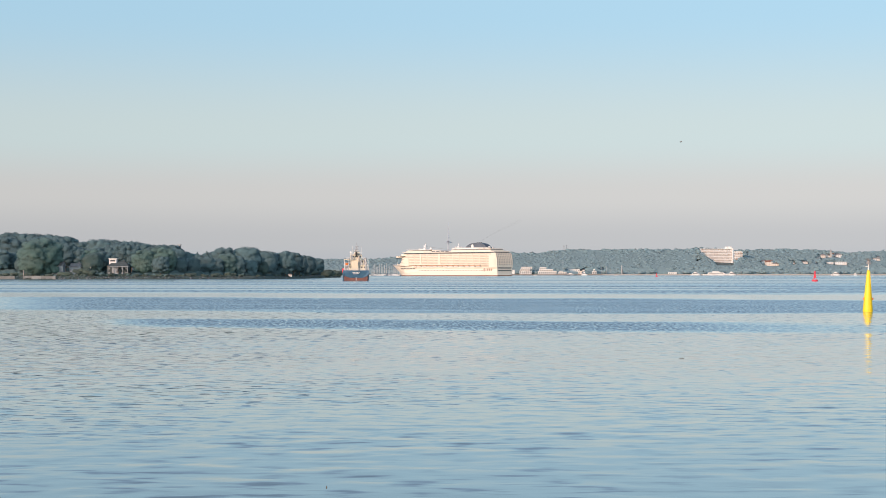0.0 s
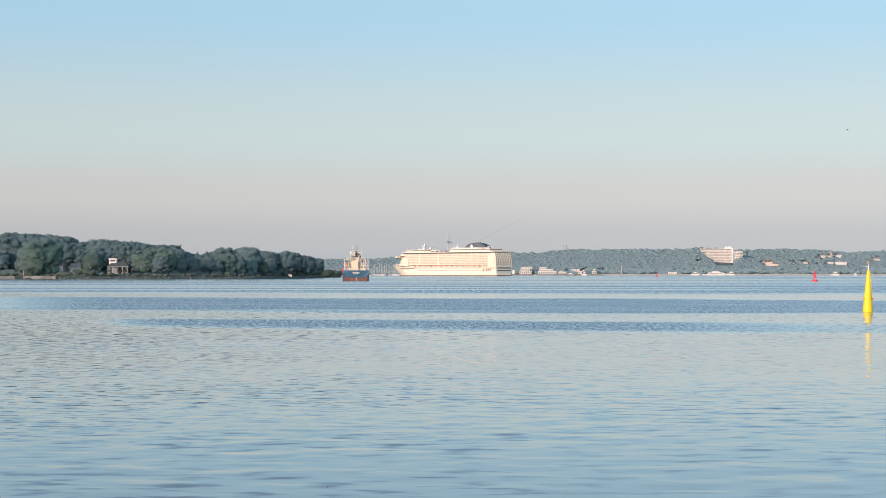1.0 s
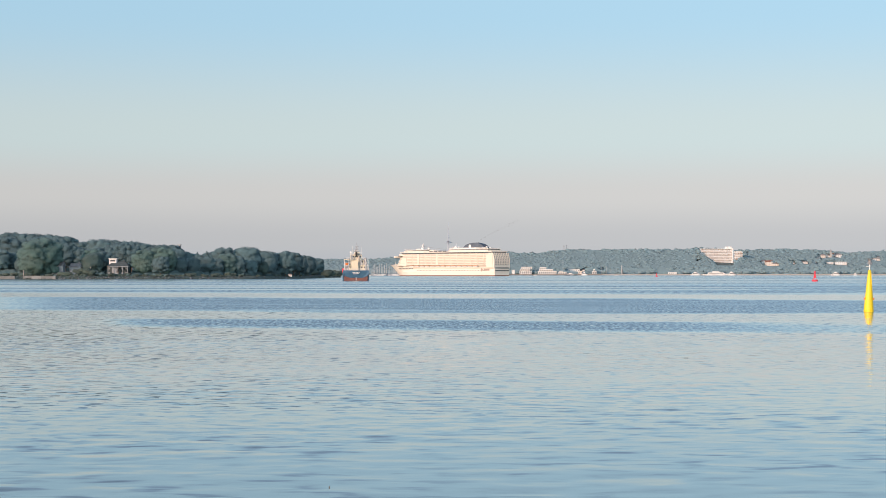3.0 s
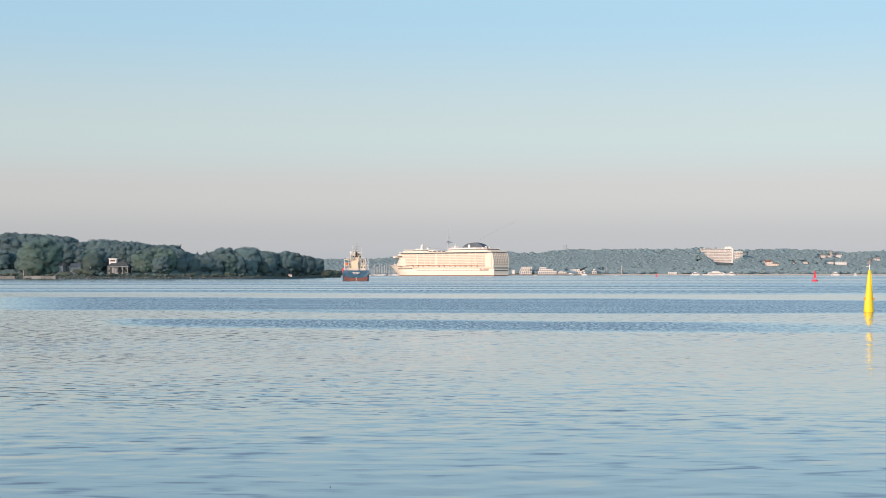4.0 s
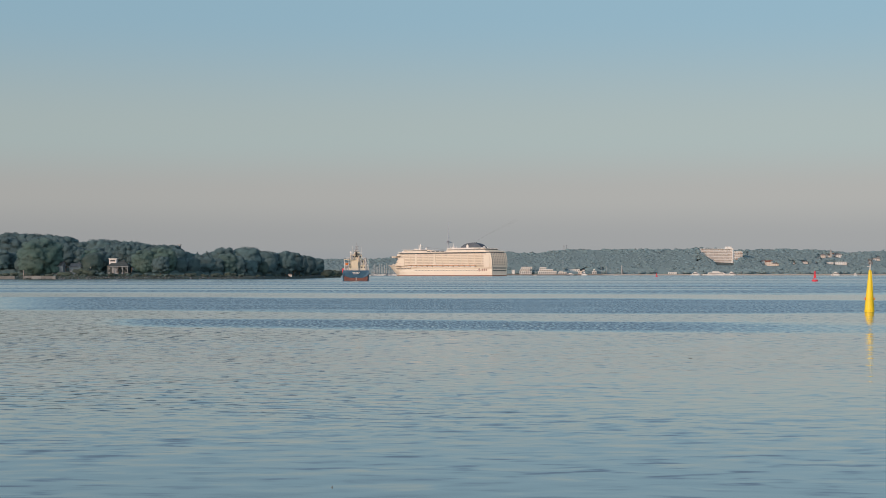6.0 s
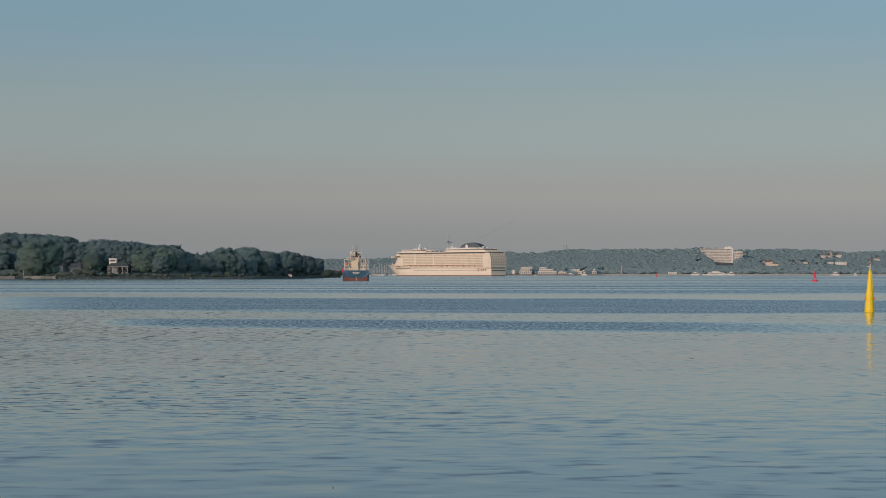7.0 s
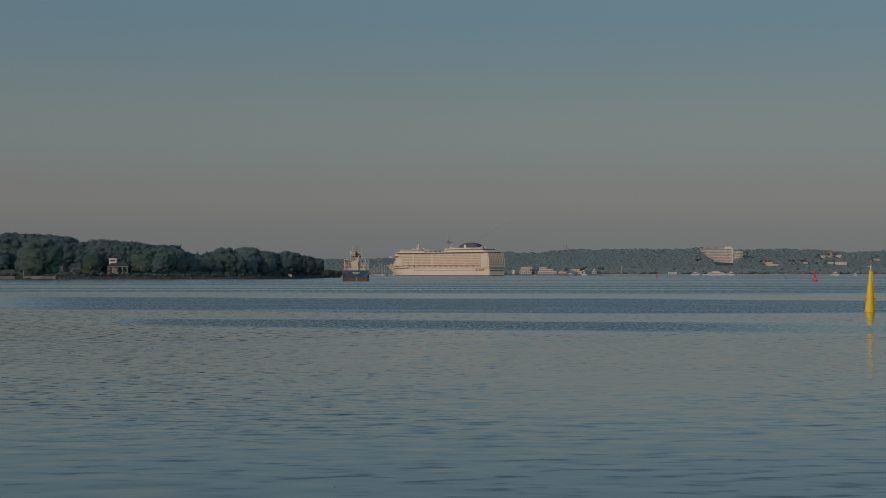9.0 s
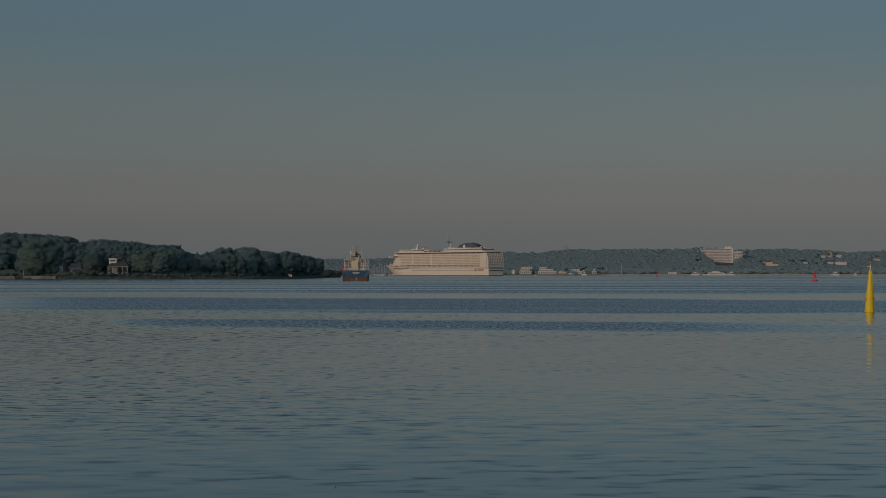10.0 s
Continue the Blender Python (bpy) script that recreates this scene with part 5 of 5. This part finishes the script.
# ---- far quay and boats ----
def quay():
    bm = box(bx(985, FAR_D), bx(2600, FAR_D), FAR_D - 3, FAR_D + 1, -3, 3.0, 0.2)
    ob = part("quay_wall", bm, CONCRETE)
    tagged(ob, "long pale concrete quay along the far shore", "quay", kind="structure")
    # dark brownish embankment, in lengths, before the waterfront buildings
    dark = tagged(new("embankment"), "dark brownish embankment with a pale coping", "quay", kind="structure")
    for k in range(15):
        x0, x1 = bx(898 + 11.2 * k, FAR_D - 8), bx(898 + 11.2 * (k + 1), FAR_D - 8) - 0.15
        part("wall_block", box(x0, x1, FAR_D - 9, FAR_D - 3.2, -2, 2.3, 0.1), BANK, dark)
        part("coping", box(x0, x1, FAR_D - 9.3, FAR_D - 7.5, 2.3, 2.7, 0.05), CONCRETE, dark)
    for u in range(1000, 1568, 26):
        d = FAR_D + 8
        s = thing("quay_lamp", "thin grey lamp post on the far quay", "street lamp", pose(bx(u, d), d, far_ground(u, 8)), "lamp posts on the quay")
        part("post", rod((0, 0, -0.3), (0, 0, 8), 0.22, 0.14, 6), GREY, s)
        part("head", box(-0.3, 1.4, -0.2, 0.2, 7.8, 8.15, 0.05), GREY, s)


quay()


def motor_boat(u0, u1, v0, d, label, hull_mat=WHITE):
    length = bx(u1, d) - bx(u0, d)
    h = max(2.5, bz(v0, d))
    s = thing("motor_boat", label, "boat", pose(bx((u0 + u1) / 2, d), d, 0))
    b = min(4.0, length * 0.16)
    part("hull", loft([[(-length / 2, b * 0.8, -0.5), (-length / 2, b, h * 0.36)], [(length * 0.2, b * 0.85, -0.5), (length * 0.2, b, h * 0.38)],
                       [(length * 0.38, b * 0.4, -0.4), (length * 0.42, b * 0.6, h * 0.42)], [(length * 0.44, 0.05, -0.3), (length * 0.5, 0.1, h * 0.46)]]), hull_mat, s)
    cab = part("cabin", extrude([(-length * 0.34, h * 0.35), (length * 0.26, h * 0.35), (length * 0.17, h * 0.72), (-length * 0.32, h * 0.72)], -b * 0.7, b * 0.7), WHITE, s)
    part("cabin_window", box(-length * 0.30, length * 0.17, -b * 0.72, b * 0.72, h * 0.47, h * 0.62), DARK_GLASS, cab)
    part("flybridge", extrude([(-length * 0.2, h * 0.72), (length * 0.08, h * 0.72), (length * 0.02, h), (-length * 0.18, h)], -b * 0.5, b * 0.5), WHITE, s)


motor_boat(1222, 1241, 481.5, 3700, "white motor yacht moored off the far quay")
motor_boat(1244, 1297, 480.5, 3760, "long low white passenger ferry at the far quay")
motor_boat(1288, 1303, 481, 3650, "white harbour launch near the far quay")
motor_boat(1471, 1488, 481.5, 3300, "white harbour ferry crossing near the quay")
motor_boat(1000, 1022, 483.5, 3500, "low dark-hulled workboat near the quay", NAVY)
motor_boat(1029, 1040, 482.0, 3650, "white pilot launch off the far quay")
motor_boat(1511, 1517, 483, 3500, "small white launch near the quay")


def sailing_boats():
    rng = random.Random(3)
    s = thing("sailing_yacht", "pale grey-white moored sailing yacht with bare mast", "sailing boat", group="yachts in the marina")
    part("hull", loft([[(-5, 1.2, -0.4), (-5.2, 1.5, 1.1)], [(0, 1.5, -0.4), (0, 1.8, 1.1)], [(3.4, 0.7, -0.3), (3.6, 1.0, 1.3)], [(4.8, 0.05, 0), (5.4, 0.08, 1.5)]]), MAST_GREY, s)
    part("coachroof", box(-2.2, 1.8, -0.9, 0.9, 1.0, 1.7, 0.15), WHITE, s)
    mast = part("mast", rod((0.6, 0, 1.2), (0.6, 0, 15), 0.22, 0.15, 6), MAST_GREY, s)
    part("boom", rod((0.5, 0, 2.4), (-4.2, 0, 2.6), 0.2, 0.16, 6), NAVY, mast, "furled blue sail cover")
    part("spreader", box(0.5, 0.7, -1.3, 1.3, 8.8, 8.95), GREY, mast)
    spots = [(u + rng.uniform(-1.2, 1.2), rng.uniform(2950, 3350), rng.uniform(0.8, 1.55)) for u in
             (604, 609, 656, 659, 661, 664, 667, 669, 672, 675, 677, 680, 682, 685, 688, 690, 693, 696, 699, 702, 707, 712, 598, 640, 646, 601, 612, 616, 649, 653, 657, 663, 666, 671, 676, 681, 684, 687, 692, 695, 698, 701, 704, 708, 717)]
    spots += [(u, rng.uniform(3200, 3500), 0.8) for u in (1012, 1090, 947)]
    mats = [Matrix.Translation((bx(u, d), d, 0)) @ Matrix.Rotation(rng.uniform(0, 6.28), 4, "Z") @ Matrix.Scale(k, 4) for u, d, k in spots]
    for m in mats[1:]:
        copy_thing(s, m)
    s.matrix_basis = mats[0]


sailing_boats()


# ---- near shore details ----
def shore_place(u, back):
    d = lerp(SHORE, u) + back
    return bx(u, d), d, near_ground(u, back)


def shore_things():
    rng = random.Random(21)
    for u0, u1, z0, z1, name, label in ((-60, 31, 0.2, 2.0, "sea_wall", "pale weathered stone sea wall at the shore"), (41, 100, 0.2, 2.1, "sea_wall", "pale weathered stone sea wall at the shore")):
        x0, d, _ = shore_place(u0, 4)
        x1 = shore_place(u1, 4)[0]
        w = tagged(new(name), label, "wall", kind="structure")
        w.location = (0, d, 0)
        x = x0
        while x < x1 - 1:
            step = rng.uniform(4.5, 6.5)
            part("wall_block", box(x, min(x + step - 0.12, x1), 0, 1.4, z0 - 1.0, z1 + rng.uniform(-0.15, 0.12), 0.08), STONE, w)
            x += step
    # houses among the trees
    x, d, z = shore_place(209, 42)
    house("shore_house", "shore house among trees, walls coloured dark for shade, dark roof", "house", bx(190, d), bx(227, d), d, 9, z, bz(463, d), HOUSE_SHADED, HOUSE_SHADED, "hip", 2, 5)
    s = thing("roof_dormer", "sunlit white flat-roofed dormer storey", "building", pose(bx(200, d + 3), d + 3, z))
    part("wall", box(bx(193, d) - bx(200, d), bx(206, d) - bx(200, d), 0, 4, 1, bz(459, d) - z, 0.05), WHITE, s)
    part("roof", box(bx(192, d) - bx(200, d), bx(207.5, d) - bx(200, d), -0.4, 4.4, bz(459, d) - z, bz(457.6, d) - z, 0.05), WHITE, s)
    part("window", box(-1.6, 1.2, -0.05, 0.05, bz(463, d) - z, bz(460.5, d) - z), DARK_GLASS, s)
    dv = d - 5
    zv = near_ground(209, 37)
    left, right, eaves = bx(190, dv) - bx(208, dv), bx(227, dv) - bx(208, dv), bz(472, dv) - zv
    s = thing("veranda", "weathered white open veranda before the dark shore house", "veranda", pose(bx(208, dv), dv, zv))
    part("roof", box(left, right, -0.2, 4.6, eaves - 0.35, eaves, 0.05), WEATHERED, s)
    part("floor", box(left + 0.3, right - 0.3, 0.2, 4.6, -0.5, 0.5, 0.05), STONE, s)
    # white panel given grey paint in place of its shade
    part("side_panel", box(left + 2.4, left + 5.2, 1.1, 1.3, 0.4, eaves - 0.3, 0.03), GREY, s, "grey shaded side panel")
    for k in range(5):
        x = left + 0.4 + (right - left - 0.8) * k / 4
        part("post", box(x - 0.12, x + 0.12, 0.05, 0.3, 0.4, eaves - 0.3, 0.02), WEATHERED, s)
    for u0, u1, v0, back, lab in ((93, 111, 463, 44, "pale grey shore cottage among trees"), (123, 143, 466, 52, "low pale cottage among trees")):
        x, d, z = shore_place((u0 + u1) / 2, back)
        house("cottage", lab, "house", bx(u0, d), bx(u1, d), d, 7, z, bz(v0, d), WEATHERED, ROOF, "gable", 1, 4)
    for u, back, h in ((160, 20, 4.2), (41.5, 6, 4.2)):
        x, y, z = shore_place(u, back)
        s = thing("shore_post", "weathered pale post standing on the shore", "post", pose(x, y, z), "posts on the shore")
        part("post", rod((0, 0, -0.5), (0, 0, h), 0.2, 0.16, 8), CONCRETE, s)
        part("cap", box(-0.28, 0.28, -0.2, 0.2, h, h + 0.3, 0.04), CONCRETE, s)
    x, y, z = shore_place(513, 14)
    s = thing("beach_hut", "small white hut on the stony shore", "hut", pose(x, y, z))
    part("wall", box(-1.3, 1.3, 0, 2.0, -0.4, 1.2, 0.05), WHITE, s)
    part("roof", extrude([(-1.5, 1.2), (1.5, 1.2), (0, 1.8)], -0.2, 2.2), ROOF, s)
    # low bushes
    g = np.random.default_rng(14)
    b = thing("bush", "low dense green bush on the bank", "bush", group="bushes on the bank")
    lobes = [(g.uniform(-0.5, 0.5), g.uniform(-0.4, 0.4), g.uniform(0.18, 0.55), g.uniform(0.3, 0.46)) for _ in range(9)]
    part("crown", crown_mesh(*leaf_cloud(lobes, 900, 0.06, g, core=1)), LEAF_SCRUB, b)
    part("stems", rod((0, 0, -0.1), (0.05, 0, 0.5), 0.05, 0.02, 6), BARK, b)
    mats = []
    u = -300.0
    while u < 574:
        for back, big in ((rng.uniform(22, 40), rng.choice((1.2, 1.6, 2, 2.5, 4))), (rng.uniform(14, 22), rng.uniform(0.7, 1.8))):
            if rng.random() < (0.75 if back > 22 else 0.45):
                continue
            if 185 < u < 232 and back > 20:
                big = 2.2
            if 90 < u < 146 and back > 20:
                big = 3.0
            x, y, z = shore_place(u + rng.uniform(-3, 3), back)
            mats.append(Matrix.Translation((x, y, z)) @ Matrix.Rotation(rng.uniform(0, 6.28), 4, "Z") @ Matrix.Diagonal((big * rng.uniform(1.2, 1.9), big * 1.3, big * rng.uniform(0.7, 1.1), 1)))
        u += rng.uniform(6, 11)
    for u, back, big in ((592, 20, 5.0), (597, 22, 6.0), (586, 25, 4.0), (575, 12, 6.5), (580, 14, 4.5), (150, 16, 3.6), (138, 15, 3.0), (160, 15, 3.2)):
        x, y, z = shore_place(u, back)
        mats.append(Matrix.Translation((x, y, z)) @ Matrix.Diagonal((big * 1.3, big * 1.3, big, 1)))
    for m in mats[1:]:
        copy_thing(b, m)
    b.matrix_basis = mats[0]
    # undergrowth that closes the foot of the wood
    lobes = []
    for u in np.arange(-330, 572, 2.2):
        for back in (g.uniform(41, 50), g.uniform(48, 62)):
            open_front = 184 < u < 234 or 88 < u < 146
            if open_front:
                back -= 14
            x, y, z = shore_place(u, back)
            r = g.uniform(0.5, 1.8) * (0.4 if open_front else 1.3 if back > 45 else 0.9 if back > 35 else 0.5)
            lobes.append((x, y, z + r * g.uniform(0.3, 0.9), r))
    verts, faces, out = leaf_cloud(lobes, 26000, 0.30, g, core=1)
    # shading normals turned down so the undergrowth takes less sky light
    me = crown_mesh(verts, faces, np.tile([0.0, -0.3, -0.15], (len(verts), 1)))
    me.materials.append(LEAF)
    tagged(new("undergrowth", me), "low tangled green undergrowth at the edge of the wood", "undergrowth", kind="stuff")
    # stones along the waterline
    unit, tri = unit_ball(1)
    vs, fs, base = [], [], 0
    for _ in range(500):
        u = g.uniform(-150, 604)
        x, y, z = shore_place(u, g.uniform(-1, 9) if g.random() < 0.8 else g.uniform(8, 16))
        r = g.uniform(0.15, 0.55) * (1.3 if u > 490 or 105 < u < 240 else 1)
        vs.append(unit * [r * 1.3, r, r * 0.7] * g.uniform(0.75, 1.25, (len(unit), 1)) + [x, y, max(z, -0.1) + r * 0.2])
        fs.append(tri + base)
        base += len(unit)
    me = grid_mesh("shore_stones", np.concatenate(vs).tolist(), np.concatenate(fs).tolist())
    me.materials.append(STONE_ROW)
    tagged(new("shore_stones", me), "grey weathered boulders along the waterline", "stones", kind="stuff")


STONE_ROW = mat("boulders", (0.135, 0.15, 0.155), 0.85, 0, 0.2, 3.0, 0.2, 0.7, (0.09, 0.105, 0.11))
shore_things()
far_woods()


# ---- moving things ----
def motions():
    walk(water, [(0, pose(0, 0, 0)), (5, pose(-6.0, -1.0, 0)), (10, pose(-12.0, -2.0, 0))])
    walk(cruise, [(t, pose(5.8 - 1.36 * (t - 1), 2822.5 + 1.62 * (t - 1), 0, 0, 0, 130)) for t in (0, 2.5, 5, 7.5, 10)])

    walk(smoke, [(t, pose(62.0 - 1.25 * (t - 1), 2760 + 1.5 * (t - 1), 56, 0, 0, 0)) for t in (0, 5, 10)])
    d = 8778 / 67.1
    walk(spar, [(t, pose(bx(u, d), d, 0, 0, lean, 0)) for t, u, lean in ((0, 1535.4, 1.1), (1.5, 1535.7, 1.0), (2.5, 1536.8, 1.5), (4.0, 1537.0, 1.4), (5.5, 1538.0, 1.3),
                                                                     (7.0, 1538.4, 1.1), (8.5, 1538.6, 1.3), (9.3, 1538.7, 1.9), (10, 1538.6, 1.2))])
    # the bird crosses to the right, wings beating
    walk(swift, [(t, pose(bx(1206 + 295 * t, 150), 150, bz(250 - 21 * t, 150), 0, -3, 8)) for t in (0, 2, 4, 6, 8, 10)])
    for side, wing in zip((-1, 1), swift_wings):
        walk(wing, [(k / 10, pose(0, 0, 0, side * (38 if k % 2 else -30))) for k in range(101)])
    walk(twig, [(t, pose(bx(578 + 1.62 * t, 23.3), 23.3, 0, 0, 8 * math.sin(t * 1.3), 0)) for t in (0, 2, 4, 6, 8, 10)])
    walk(weed, [(t, pose(bx(1205.5 + 2.7 * t, 59), 59, 0.004, 0, 0, 6 * t)) for t in (0, 2.5, 5, 7.5, 10)])


motions()
